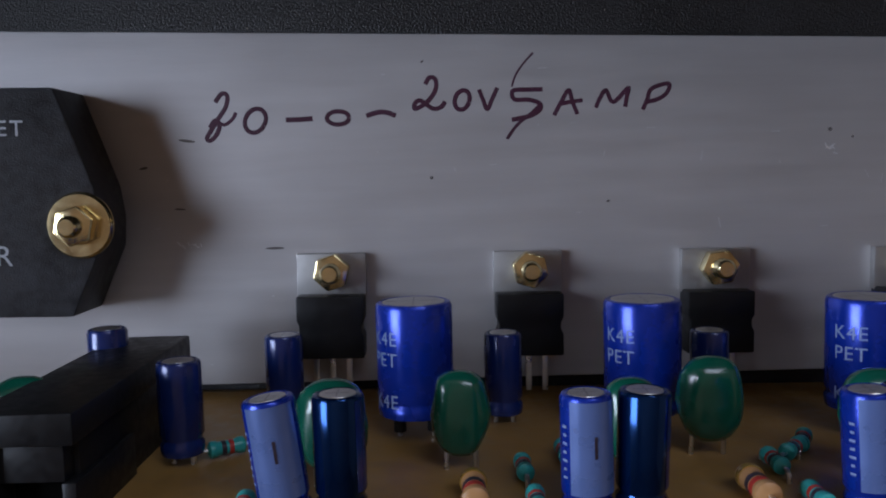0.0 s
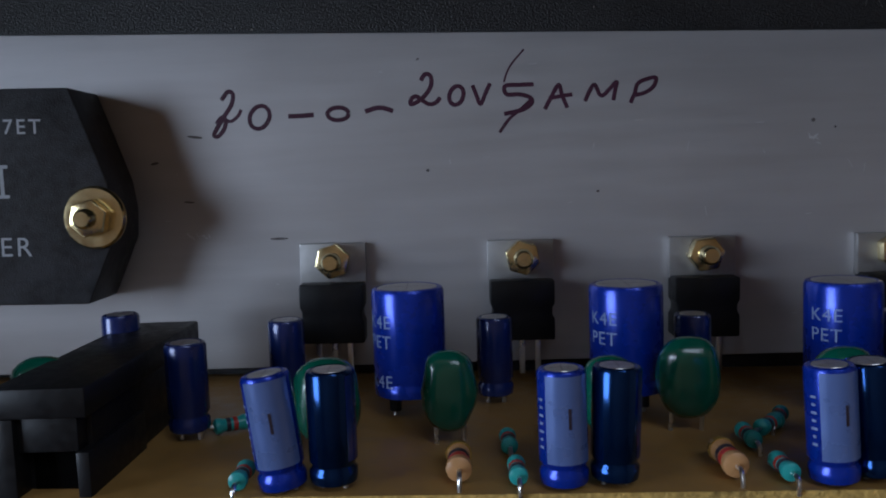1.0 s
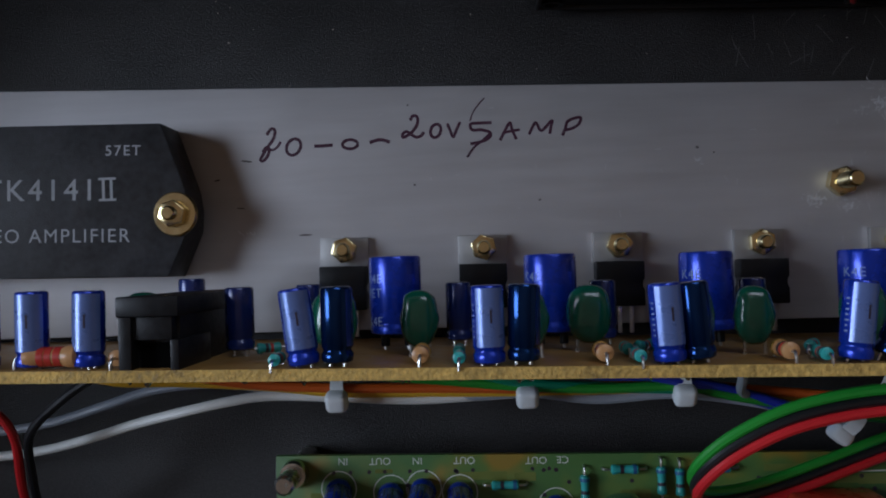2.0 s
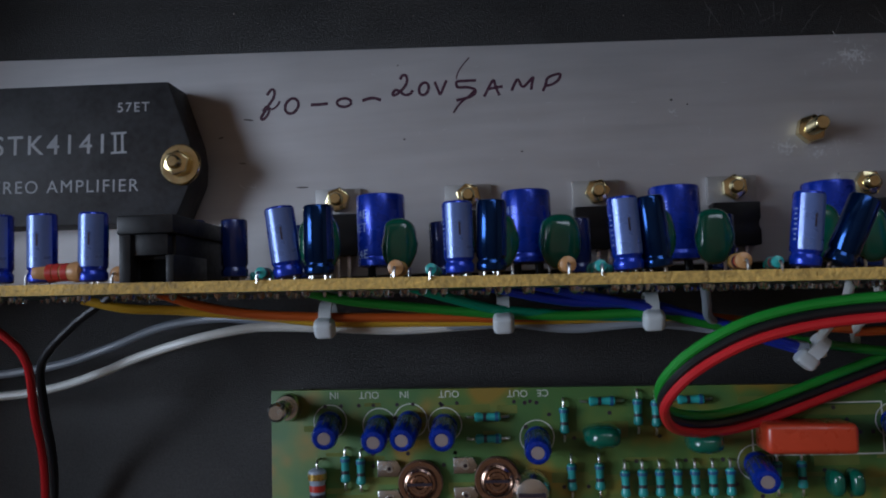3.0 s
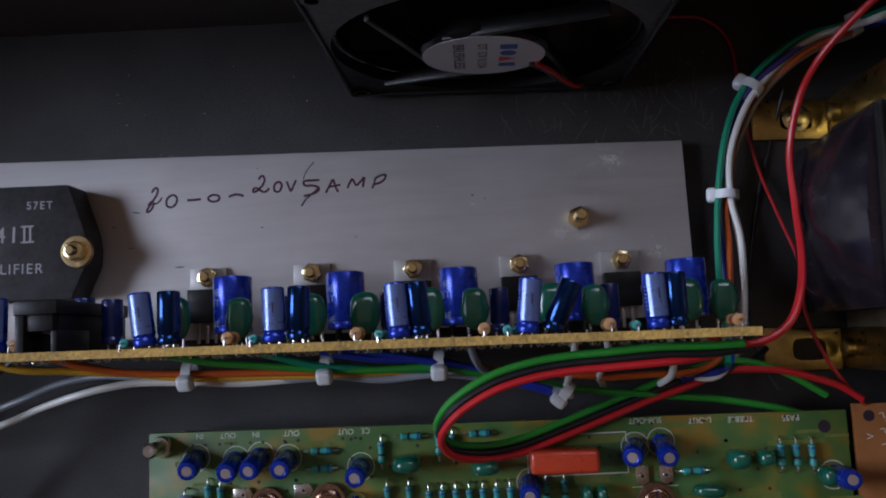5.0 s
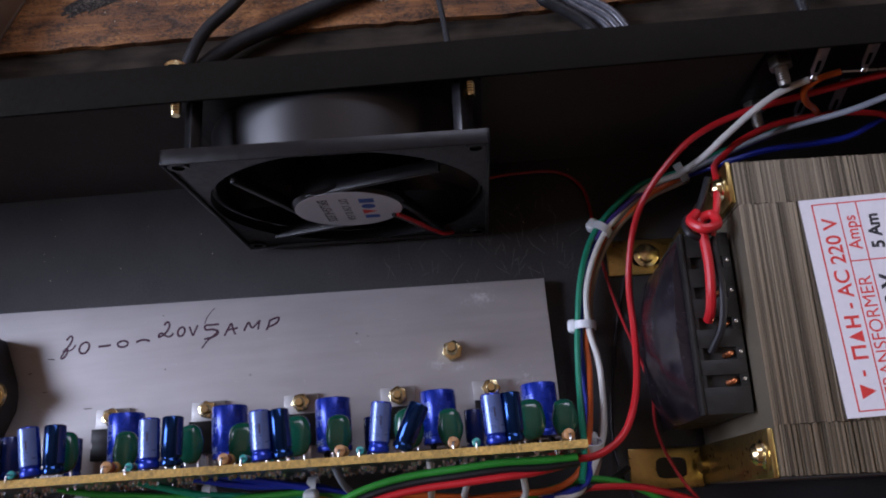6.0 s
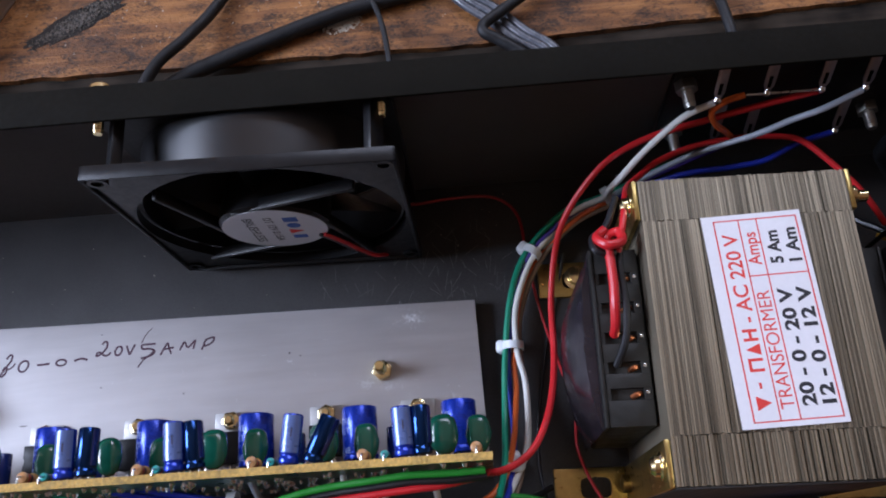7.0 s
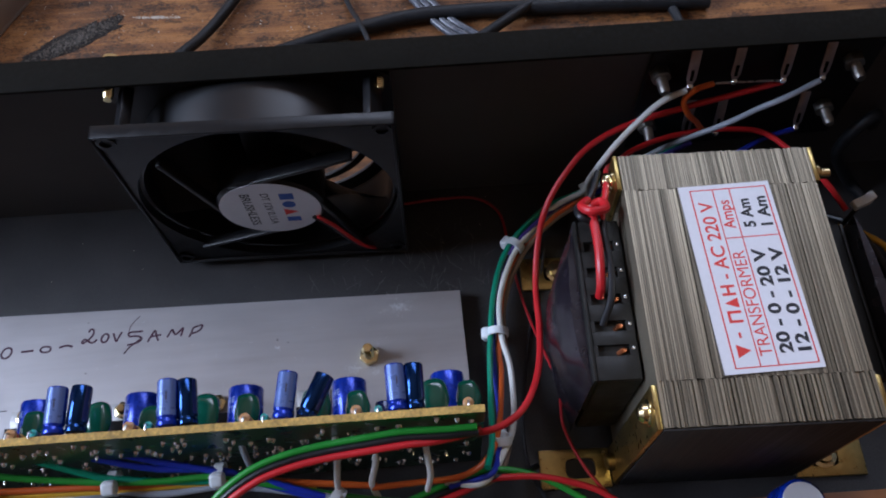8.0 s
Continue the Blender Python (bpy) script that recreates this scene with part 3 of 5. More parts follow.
# ---- power transistors on the plate ----
def transistor(m):
    t = thing("power_transistor", "black plastic power transistor with tinned metal tab", "transistor", "power transistors", m=m)
    bm = box(-5.3, 5.3, -3.7, 2.9, 0, 1.3, 0.12)
    part("tab", bm, M_TAB, t)
    part("body", prism([(-5.1, -3.3), (5.1, -3.3), (5.1, -7), (4.7, -7.6), (4.7, -8.8), (5.1, -9.4), (5.1, -12.8), (-5.1, -12.8), (-5.1, -9.4), (-4.7, -8.8), (-4.7, -7.6), (-5.1, -7)], 0, 4.5, 0.3), M_MOULD, t)
    for k in (-2.54, 0, 2.54):
        part("leg", box(k - 0.45, k + 0.45, -18.6, -12.8, 1.9, 2.4, 0.05), M_TIN, t)
    return t


NUT_X = (-16.6, 13.6, 42.6, 72.6, 101.1)
for k, x in enumerate(NUT_X):
    y = -15.5 - 0.0145 * (x + 16)
    transistor(place(x - 0.2, y - 0.2, 5, 0, 0, -0.8))
    bolt_and_nut("transistor_bolt", "yellow zinc bolt and nut clamping a transistor tab", 0, 2.9, 4.6, place(x, y, 6.3, 0, 0, 25 * k), "transistor bolts")

# ---- upright power board ----
def board_y(x):
    return -35.5 - 0.0175 * x


board = thing("power_board", "upright brown phenolic circuit board with green solder side", "circuit board", m=place(0, -36.3, 0, 0, 0, -1.0))
part("board", box(-150, 122.4, -1.05, 0.8, 1, 54, 0.05), M_PHENOLIC, board)
part("sawn_edge", box(-150, 122.4, -1.15, 0.78, 53.9, 54.15), M_EDGE, board, "rough sawn yellowish board edge")
part("solder_mask", box(-150, 122.4, -1.2, -1.05, 1, 53.9), M_MASK, board, "dark green solder mask")
rng = random.Random(21)
bm = bmesh.new()
for k in range(430):
    x, z = rng.uniform(-148, 120), 51.0 - 47 * rng.random()
    r = rng.uniform(0.5, 1.0)
    b = lathe([(r, 0), (r * 0.85, 0.35), (r * 0.6, 0.9), (0.36, 1.0), (0, 1.1 + rng.random() * 0.5)], 9)
    add(bm, moved(b, tr(x, -1.15, z, 90)))
solder = part("solder_joints", bm, M_SOLDER, board, "shiny solder joints")
tagged(solder, kind="stuff")


def on_board(x, z, lean=0.0, tip=0.0):
    return place(x, board_y(x), z, -90 + tip, 0, lean)


def capacitor(name, label, r, h, sleeve, stripe=None, face=-90, span=60, gap=0.4, end=None, marks="", group="capacitors", curl=0.0, score=True):
    """Electrolytic capacitor, upright on z, with its stripe turned to the angle face."""
    t = thing(name, label, "capacitor", group)
    g = gap
    e = curl or min(0.6, r * 0.18)
    sleeve_part = part("sleeve", lathe([(0, g), (r * 0.8, g), (r - 0.1, g + 0.25), (r, g + 0.8), (r, g + 1.5), (r - 0.28, g + 1.9), (r - 0.28, g + 2.2), (r, g + 2.6), (r, g + h - e), (r - e * 0.35, g + h - 0.12), (r - e, g + h), (r - e - 0.25, g + h - 0.12), (0, g + h - 0.12)], 28), sleeve, t)
    can = part("can_end", lathe([(0, g + h - 0.1), (r - e - 0.3, g + h - 0.1), (r - e - 0.35, g + h - 0.02), (0, g + h)], 24), end or M_CAN, t)
    if score:
        bm = box(-r + e + 0.9, r - e - 0.9, -0.05, 0.05, g + h - 0.01, g + h + 0.012)
        add(bm, moved(box(-r + e + 0.9, r - e - 0.9, -0.05, 0.05, g + h - 0.01, g + h + 0.012), tr(0, 0, 0, 0, 0, 90)))
        part("vent_score", bm, M_TAG, can, smooth=False)
    if stripe:
        bm = bmesh.new()
        n = 9
        a0, a1 = radians(face - span / 2), radians(face + span / 2)
        rows = [[bm.verts.new(((r + 0.03) * math.cos(a0 + (a1 - a0) * k / n), (r + 0.03) * math.sin(a0 + (a1 - a0) * k / n), z)) for k in range(n + 1)] for z in (g + 2.7, g + h - e)]
        for k in range(n):
            bm.faces.new((rows[0][k], rows[0][k + 1], rows[1][k + 1], rows[1][k]))
        part("stripe", bm, stripe, sleeve_part, "stripe or painted shade on the sleeve")
        ang = radians(face)
        b = box(-0.15, 0.15, 0, 0.05, 0, 2.2)
        part("minus_mark", moved(b, tr((r + 0.02) * math.cos(ang), (r + 0.02) * math.sin(ang), g + h * 0.52, 0, 0, face - 90)), M_BAND_DARK, sleeve_part, smooth=False)
        if stripe is M_VIOLET:
            bm = bmesh.new()
            for k, wide in enumerate((0.3, 0.2, 0.36, 0.26, 0.32, 0.22, 0.3)):
                side = radians(face - span / 2 - 16)
                add(bm, moved(box(-wide, wide, 0, 0.05, 0, 0.26), tr((r - 0.01) * math.cos(side), (r - 0.01) * math.sin(side), g + 4.2 + 0.85 * k, 0, 0, math.degrees(side) - 90)))
            part("marking", bm, M_MARK, sleeve_part, smooth=False)
    for row, words in enumerate(marks.split("/") if marks else ()):
        if not words:
            continue
        mark = lettering("marking", words, r * 0.5, M_MARK, sleeve_part, tr(0, g + h * 0.66 - row * r * 0.54, 0), "CENTER", 0.0, 1.1)
        for v in mark.data.vertices:
            ang, out = radians(face) + v.co.x / (r * MM), r * MM + 0.00002 + max(v.co.z, 0)
            v.co = (out * math.cos(ang), out * math.sin(ang), v.co.y)
    for sx in (-1, 1):
        lead = part("lead", moved(cyl(0.3, -0.6, g + 0.3, 8), tr(sx * r * 0.45, 0, 0)), M_TIN, t)
        if g > 2:
            part("lead_sleeve", moved(cyl(0.85, 0.7, g + 0.1, 10), tr(sx * r * 0.45, 0, 0)), M_MOULD, lead, "black insulating sleeve")
    return t


BIG = capacitor("electrolytic_capacitor", "large royal blue electrolytic capacitor on the power board", 5.0, 14.9, M_BLUE, None, -140, gap=3.1, marks="K4E/PET//K4E", group="large blue capacitors")
SMALL = capacitor("electrolytic_capacitor", "small blue electrolytic capacitor with pale violet stripe", 2.6, 12.5, M_BLUE, M_VIOLET, -80, 115, group="small striped capacitors")
DARK = capacitor("electrolytic_capacitor", "small blue-black electrolytic capacitor on the power board", 2.6, 12.3, M_INDIGO, M_NAVY, -10, 70, gap=0.7, group="small dark capacitors")
NAVY = capacitor("electrolytic_capacitor", "small navy electrolytic capacitor close to the heatsink", 2.6, 11.5, M_NAVY, None, gap=1.2, group="small navy capacitors")


def put(first, spots):
    """Sets the first thing at the first spot and copies of it at the others."""
    for m in spots[1:]:
        copy_thing(first, m)
    first.matrix_basis = spots[0]


put(BIG, [on_board(x, z) for x, z in ((-3.8, 25.5), (26.1, 25.5), (55.7, 25.5), (85.6, 25.5), (114.0, 25.5))])
put(SMALL, [on_board(x, z, lean) for x, z, lean in ((-16.1, 52, 7), (13.8, 52, 0.5), (42.4, 52, 3), (71.2, 51.5, -7), (100.6, 51.2, 2), (-70.2, 51, 0), (-61.8, 51, 0), (-52.3, 51, -1))])
put(DARK, [on_board(x, z, lean) for x, z, lean in ((-10.8, 51.6, 0), (19.2, 51.6, -2), (47.4, 51, 5), (76.5, 50.5, -26), (105.0, 50.5, 0))])
put(NAVY, [on_board(x, z) @ Matrix.Diagonal((1, 1, tall, 1)) for x, z, tall in ((-22, 20, 1), (8.2, 20, 1), (36.8, 20, 1), (66, 20, 1), (95, 20, 1), (-31.7, 35, 1), (-45.2, 22, 1.12))])


# ---- film capacitors and resistors ----
def film_capacitor(w, h, d, seed):
    t = thing("film_capacitor", "glossy dark green film capacitor on the power board", "capacitor", "green film capacitors")
    rng = random.Random(seed)
    bm = bmesh.new()
    bmesh.ops.create_uvsphere(bm, u_segments=22, v_segments=14, radius=1)
    for v in bm.verts:
        c = v.co
        c.x, c.y, c.z = [math.copysign(abs(q) ** e, q) for q, e in ((c.x, 0.75), (c.y, 0.9), (c.z, 0.7))]
        wob = 1 + 0.17 * noise.noise(c * 1.5 + Vector((seed, 0, 0)))
        c.x, c.y, c.z = c.x * w / 2 * wob * (1 - 0.12 * (c.z < 0) * -c.z), c.y * d / 2 * wob, c.z * h / 2 + h / 2 + 1.6
    part("body", bm, M_MYLAR, t)
    for s in (-1, 1):
        part("lead", moved(cyl(0.3, -0.6, 2.4, 8), tr(s * w * 0.26, 0, 0)), M_TIN, t)
    return t


G1, G2 = film_capacitor(6.6, 10.2, 4.6, 2), film_capacitor(7.6, 10.6, 4.8, 7)
put(G1, [on_board(x, z, l) for x, z, l in ((1.6, 38, 0), (21.2, 42, 4), (59.6, 40, 0), (89.2, 36, 3), (119.2, 38, 0))])
put(G2, [on_board(x, z, l) for x, z, l in ((-12.6, 43, 0), (31.8, 34, -3), (48.6, 41, 0), (78.2, 40, 0), (110.0, 40, 0), (-47.6, 40, 0))])


def resistor(label, length, r, body, bands, lead_reach=1.6, height=None, group="resistors"):
    """Axial resistor lying along x above its board, leads bent down."""
    h = height or r + 0.25
    t = thing("resistor", label, "resistor", group)
    L = length / 2
    prof = [(0, -L), (r * 0.55, -L), (r * 0.95, -L * 0.9), (r, -L * 0.75), (r * 0.97, -L * 0.6), (r * 0.82, -L * 0.45), (r * 0.8, 0), (r * 0.82, L * 0.45), (r * 0.97, L * 0.6), (r, L * 0.75), (r * 0.95, L * 0.9), (r * 0.55, L), (0, L)]
    part("body", moved(lathe(prof, 18), tr(0, 0, h, 0, 90)), body, t)
    for pos, mt in bands:
        q = r * (1.02 if abs(pos) > 0.55 else 0.86)
        part("band", moved(ring(q - 0.25, q, pos * L - 0.06 * length, pos * L + 0.06 * length, 18), tr(0, 0, h, 0, 90)), mt, t)
    for s in (-1, 1):
        part("lead", tube([(s * (L - 0.2), 0, h), (s * (L + lead_reach * 0.6), 0, h), (s * (L + lead_reach), 0, h * 0.6), (s * (L + lead_reach), 0, -0.5)], 0.27, 5, 8), M_TIN, t)
    return t


R_TAN = resistor("tan resistor standing off the power board", 6.4, 1.45, M_BEIGE, ((-0.3, M_BAND_RED), (0.05, M_BAND_DARK), (0.68, M_BAND_GOLD)), group="tan resistors")
put(R_TAN, [on_board(x, z) @ pose(0, 0, 0, 0, 0, 90) for x, z in ((2.6, 48.6), (32.3, 48.4), (61.6, 48.2), (89.9, 48.2), (118.5, 48.2), (-47.6, 48.5))])
R_TEAL = resistor("small teal resistor on the power board", 4.6, 1.05, M_TEAL, ((-0.2, M_BAND_DARK), (0.2, M_BAND_RED)), group="teal board resistors")
put(R_TEAL, [on_board(x, z) @ pose(0, 0, 0, 0, 0, a) for x, z, a in ((-20.9, 51, 90), (8.9, 50.6, 90), (37.7, 50.4, 90), (66.8, 50, 90), (95.6, 50, 90), (8.6, 41, 90), (37.6, 40, 90), (44, 33, 60), (-27, 33, 30), (41.5, 36, 45), (14, 36, 90), (70, 38, 60))])
R_BIG = resistor("tan resistor with red bands lying on the power board", 9.4, 1.9, M_BEIGE, ((-0.3, M_BAND_RED), (-0.02, M_BAND_RED), (0.3, M_BAND_RED)), group="large resistors")
put(R_BIG, [on_board(-58.0, 52), on_board(-75, 52)])

# ---- black socket on the power board ----
socket = thing("pin_socket", "black moulded pin socket on the power board", "socket")
part("shell", box(-45.6, -36.8, -35.6, -23.4, 16, 51.0, 0.25), M_MOULD, socket)
part("top_rim", box(-46.4, -36.0, -26.2, -22.9, 16, 54.0, 0.3), M_MOULD, socket)
part("guide_rib", box(-46.0, -43.9, -35.6, -26.2, 38, 53.9, 0.15), M_MOULD, socket)
part("guide_rib", box(-37.6, -36.2, -35.6, -30.0, 38, 53.6, 0.15), M_MOULD, socket)
part("face_plate", box(-43.9, -37.4, -30.0, -26.2, 40, 53.2, 0.15), M_MOULD, socket)
part("recess", box(-43.4, -38.0, -35.0, -30.6, 51.0, 51.12, 0.04), M_HOLE, socket)

# ---- fan ----
fan = thing("cooling_fan", "black square cooling fan with silver hub label", "fan", m=place(66.2, 32.6, 43.5, 2.5, 0.4, -1.9))


def fan_flange(y0, y1, half, bore):
    """Square plate with rounded corners and a round opening, in the xz plane."""
    rc, n = 4.0, 64
    bm = bmesh.new()
    loops = []
    for y in (y0, y1):
        outer, inner = [], []
        for k in range(n):
            a = 2 * math.pi * (k + 0.5) / n
            c, s = math.cos(a), math.sin(a)
            q = half / max(abs(c), abs(s))
            x, z = q * c, q * s
            over = (abs(x) - (half - rc)) + (abs(z) - (half - rc)) - rc
            if over > 0:
                x, z = x - math.copysign(over / 2, x), z - math.copysign(over / 2, z)
            outer.append(bm.verts.new((x, y, z)))
            inner.append(bm.verts.new((bore * c, y, bore * s)))
        loops.append((outer, inner))
    (o0, i0), (o1, i1) = loops
    for k in range(n):
        j = (k + 1) % n
        bm.faces.new((o0[k], o0[j], i0[j], i0[k]))
        bm.faces.new((o1[k], i1[k], i1[j], o1[j]))
        bm.faces.new((o0[k], o1[k], o1[j], o0[j]))
        bm.faces.new((i0[k], i0[j], i1[j], i1[k]))
    bmesh.ops.recalc_face_normals(bm, faces=bm.faces[:])
    return bm


part("front_flange", fan_flange(0.9, 3.9, 38.4, 37.9), M_FAN, fan)
for a in range(4):
    part("rim", moved(box(-39.3, 39.3, 0.0, 4.0, 38.35, 39.3, 0.3), tr(0, 0, 0, 0, 90 * a)), M_FAN, fan)
for sx in (-1, 1):
    for sz in (-1, 1):
        part("screw_boss", moved(ring(1.6, 2.6, -2.6, -0.2, 18), tr(sx * 35.9, 0, sz * 35.9, 90)), M_FAN, fan)
for sx in (-1, 1):
    for sz in (-1, 1):
        part("corner_post", moved(prism([(-0.9, -2.4), (0.9, -2.4), (1.5, 2.4), (-1.5, 2.4)], -18.6, -3.9, 0.2), tr(sx * 33.6, 0, sz * 33.6, 90, 0, 0) @ tr(0, 0, 0, 0, 0, 45 * sx * sz)), M_FAN, fan)
part("rear_flange", fan_flange(18.6, 21.4, 38.4, 37.6), M_FAN, fan)
part("shroud", moved(lathe([(36.6, -3.9), (37.2, -3.9), (38.2, -20.5), (37.5, -20.5), (36.6, -3.9)], 72), tr(0, 0, 0, 90)), M_SHROUD, fan)
hub = part("hub", moved(cyl(16.2, -14, 0.2, 40, 1.0), tr(-0.8, 0, -2.8, 90)), M_FAN, fan)
part("hub_label", moved(cyl(15.2, 0.2, 0.35, 48), tr(-0.8, 0, -2.8, 90)), M_FOIL, hub, "silver round paper label with print")
for ang in (20, 110, 200, 290):
    bm = box(-5, 34.4, -0.8, 0.8, -3.4, 0.1, 0.4)
    part("strut", moved(bm, tr(-0.8, 0, -2.8, 90) @ tr(0, 0, 0, 0, 0, ang) @ tr(0, 14.6, 0)), M_FAN, fan)
for k in range(7):
    bm = bmesh.new()
    n = 8
    grid = []
    for i in range(n + 1):
        r = 14 + 22 * i / n
        grid.append([bm.verts.new((r * math.cos(radians(a)), r * math.sin(radians(a)), -5 - 12 * j / 4)) for j, a in enumerate([k * 360 / 7 - 4.5 - 9 * q - 0.7 * i for q in range(5)])])
    for i in range(n):
        for j in range(4):
            bm.faces.new((grid[i][j], grid[i + 1][j], grid[i + 1][j + 1], grid[i][j + 1]))
    bmesh.ops.solidify(bm, geom=bm.faces[:], thickness=1.0)
    part("blade", moved(bm, tr(-0.8, 0, -2.8, 90)), M_FAN, fan)
LBL = tr(-0.8, -0.38, -2.8, 90) @ tr(0, 0, 0, 0, 0, -90)
LOGO = (("blue", box(-1.9, 1.6, -2.1, 2.1, 0, 0.03)), ("blue", cyl(2.0, 0, 0.03, 18)), ("red", prism([(-2.0, -2.1), (2.0, -2.1), (0, 2.1)], 0, 0.03)), ("blue", box(-1.4, 1.4, -2.1, 2.1, 0, 0.03)))
for k, (ink, shape) in enumerate(LOGO):
    part("logo_shape", moved(shape, LBL @ tr(-7.2 + 4.7 * k, 6.0, 0)), M_RED_INK if ink == "red" else M_BLUE_INK, hub, smooth=False)
lettering("lettering", "DT 12V 0.15A", 3.3, M_BLACK_INK, hub, LBL @ tr(0, -1.4, 0), "CENTER", 0.03)
lettering("lettering", "BRUSHLESS", 4.0, M_BLACK_INK, hub, LBL @ tr(0, -7.4, 0), "CENTER", 0.03)
for name_of, dx in (("red", 0.0), ("black", -1.2)):
    part("lead_wire", tube([(12.5 + dx, -0.7, -8.5), (17 + dx, -1.5, -13.5), (21 + dx, -1.6, -22), (25 + dx, -1.2, -30), (28 + dx, 1, -37)], 0.65, 8, 8), M_W[name_of], fan, name_of + " thin lead wire")
for x, z in ((30.0, 80.6), (102.3, 77.4)):
    t = thing("fan_screw", "brass-plated screw through the back panel into the fan", "screw", "fan screws", m=place(x, 57.0 - 0.02 * (x - 100) + 4.2 * (1 - z / 84.0), z, 90))
    prof = [(0, 0)]
    for k in range(34):
        prof.append((1.4 - (0.18 if k % 2 else 0), k * 0.36))
    prof += [(1.1, 12.4), (0, 12.4)]
    part("shaft", lathe(prof, 16), M_BRASS, t)
    part("head", lathe([(0, -2.3), (1.8, -2.1), (2.9, -1.2), (3.2, 0), (0, 0)], 20), M_BRASS, t)
    part("nut", prism(hexagon(3.0), 2.2, 4.6, 0.25), M_NICKEL, t)

# ---- transformer ----
TX = place(190.9, -13.0, 0, 0, 0, -2.4)
trafo = thing("mains_transformer", "laminated steel mains transformer with brass brackets and white label", "transformer", m=TX)
rng = random.Random(8)
bm = bmesh.new()
n = 92
for k in range(n):
    x0, x1 = -26.2 + 52.4 * k / n, -26.2 + 52.4 * (k + 1) / n - 0.13
    for y0, y1 in ((-38.2, -26.95), (-26.85, 26.6), (26.7, 38.0)):
        sway = 0.42 if y1 < -26 else 0.12
        add(bm, box(x0, x1, y0 + rng.uniform(-0.12, 0.12), y1 + rng.uniform(-0.12, 0.12), 1.6, 64.0 + max(-0.6, min(0.22, rng.gauss(0, sway)))))
# Thin sheet that makes the core's front darker than its top.
part("front_sheet", box(-26.3, 26.3, -38.85, -38.36, 1.7, 63.3, 0.1), M_CORE_FRONT, trafo, "dark sheet over the front of the core")
tagged(part("laminated_core", bm, M_LAM, trafo, "stack of thin grey-brown steel laminations", smooth=False), kind="stuff")


SLOTS = (-15.3, -8.6, -1.0, 6.9, 14.8)


def winding(side, deep):
    """The taped coil bulging out of one side, in overlapping varnished wraps."""
    bm = bmesh.new()
    nu, nv, rows = 40, 22, []
    for i in range(nu + 1):
        u = -1 + 2 * i / nu
        row = []
        for j in range(nv + 1):
            v = j / nv
            bulge = deep * (1 - abs(u) ** 2.2) * max(0.0, math.sin(math.pi * (0.06 + 0.94 * v))) ** 0.55
            wrap = 0.22 * (math.floor(v * 7 + 0.4 * u + 0.3 * noise.noise(Vector((3 * u, 0, 0)))) % 2) + 0.35 * noise.noise(Vector((4 * u, 5 * v, side)))
            row.append(bm.verts.new((side * (39.8 + bulge + (wrap if 0 < i < nu else 0)), -0.9 + 22.6 * u, 53.0 - 46 * v)))
        rows.append(row)
    back = [[bm.verts.new((side * 39.65, -0.9 + 22.6 * (-1 + 2 * i / nu), z)) for z in (53.0, 7.0)] for i in range(nu + 1)]
    for i in range(nu):
        for j in range(nv):
            bm.faces.new((rows[i][j], rows[i + 1][j], rows[i + 1][j + 1], rows[i][j + 1]))
        bm.faces.new((back[i][0], back[i + 1][0], rows[i + 1][0], rows[i][0]))
        bm.faces.new((rows[i][nv], rows[i + 1][nv], back[i + 1][1], back[i][1]))
        bm.faces.new((back[i][1], back[i + 1][1], back[i + 1][0], back[i][0]))
    for i in (0, nu):
        bm.faces.new([back[i][0]] + rows[i] + [back[i][1]])
    bmesh.ops.recalc_face_normals(bm, faces=bm.faces[:])
    return bm


for side in (-1, 1):
    top = 55 if side < 0 else 46
    bob = part("bobbin", box(*sorted((side * 26.3, side * 38.4)), -23.0, 22.4, 9, top - 1.4, 1.0), M_BOBBIN, trafo)
    part("flange_rim", box(*sorted((side * 38.45, side * 39.6)), -23.4, 22.8, 30, top + 0.4, 0.4), M_BOBBIN, bob)
    plate_pts = [(side * 27.2, -23.2), (side * 38.4, -23.2), (side * 38.4, 22.6), (side * 27.2, 22.6)]
    if side > 0:
        part("flange_plate", prism(plate_pts, top - 1.4, top, 0.15), M_BOBBIN, bob)
    else:
        edge = -23.2
        for cy in SLOTS + (None,):
            low = 22.6 if cy is None else cy - 1.5
            part("flange_plate", box(-38.4, -27.2, edge, low, top - 1.4, top, 0.12), M_BOBBIN, bob)
            edge = None if cy is None else cy + 1.5
        for k, cy in enumerate(SLOTS):
            part("flange_plate", box(-38.4, -37.4, cy - 1.5, cy + 1.5, top - 1.4, top - 0.03), M_BOBBIN, bob)
            part("flange_plate", box(-29.2, -27.2, cy - 1.5, cy + 1.5, top - 1.4, top - 0.03), M_BOBBIN, bob)
            part("copper_end", tube([(-32.0, cy - 0.5, top - 1.6), (-30.9, cy - 0.1, top - 0.5), (-29.9, cy + 0.3, top - 1.5)], 0.75, 5, 8), M_COPPER, bob)
            part("solder_dot", moved(lathe([(0.55, 0), (0.45, 0.3), (0, 0.45)], 10), tr(-28.3, cy + 0.3, top)), M_SOLDER, bob)
    part("winding", winding(side, 6.6), M_TAPE, trafo, "glossy black taped winding")


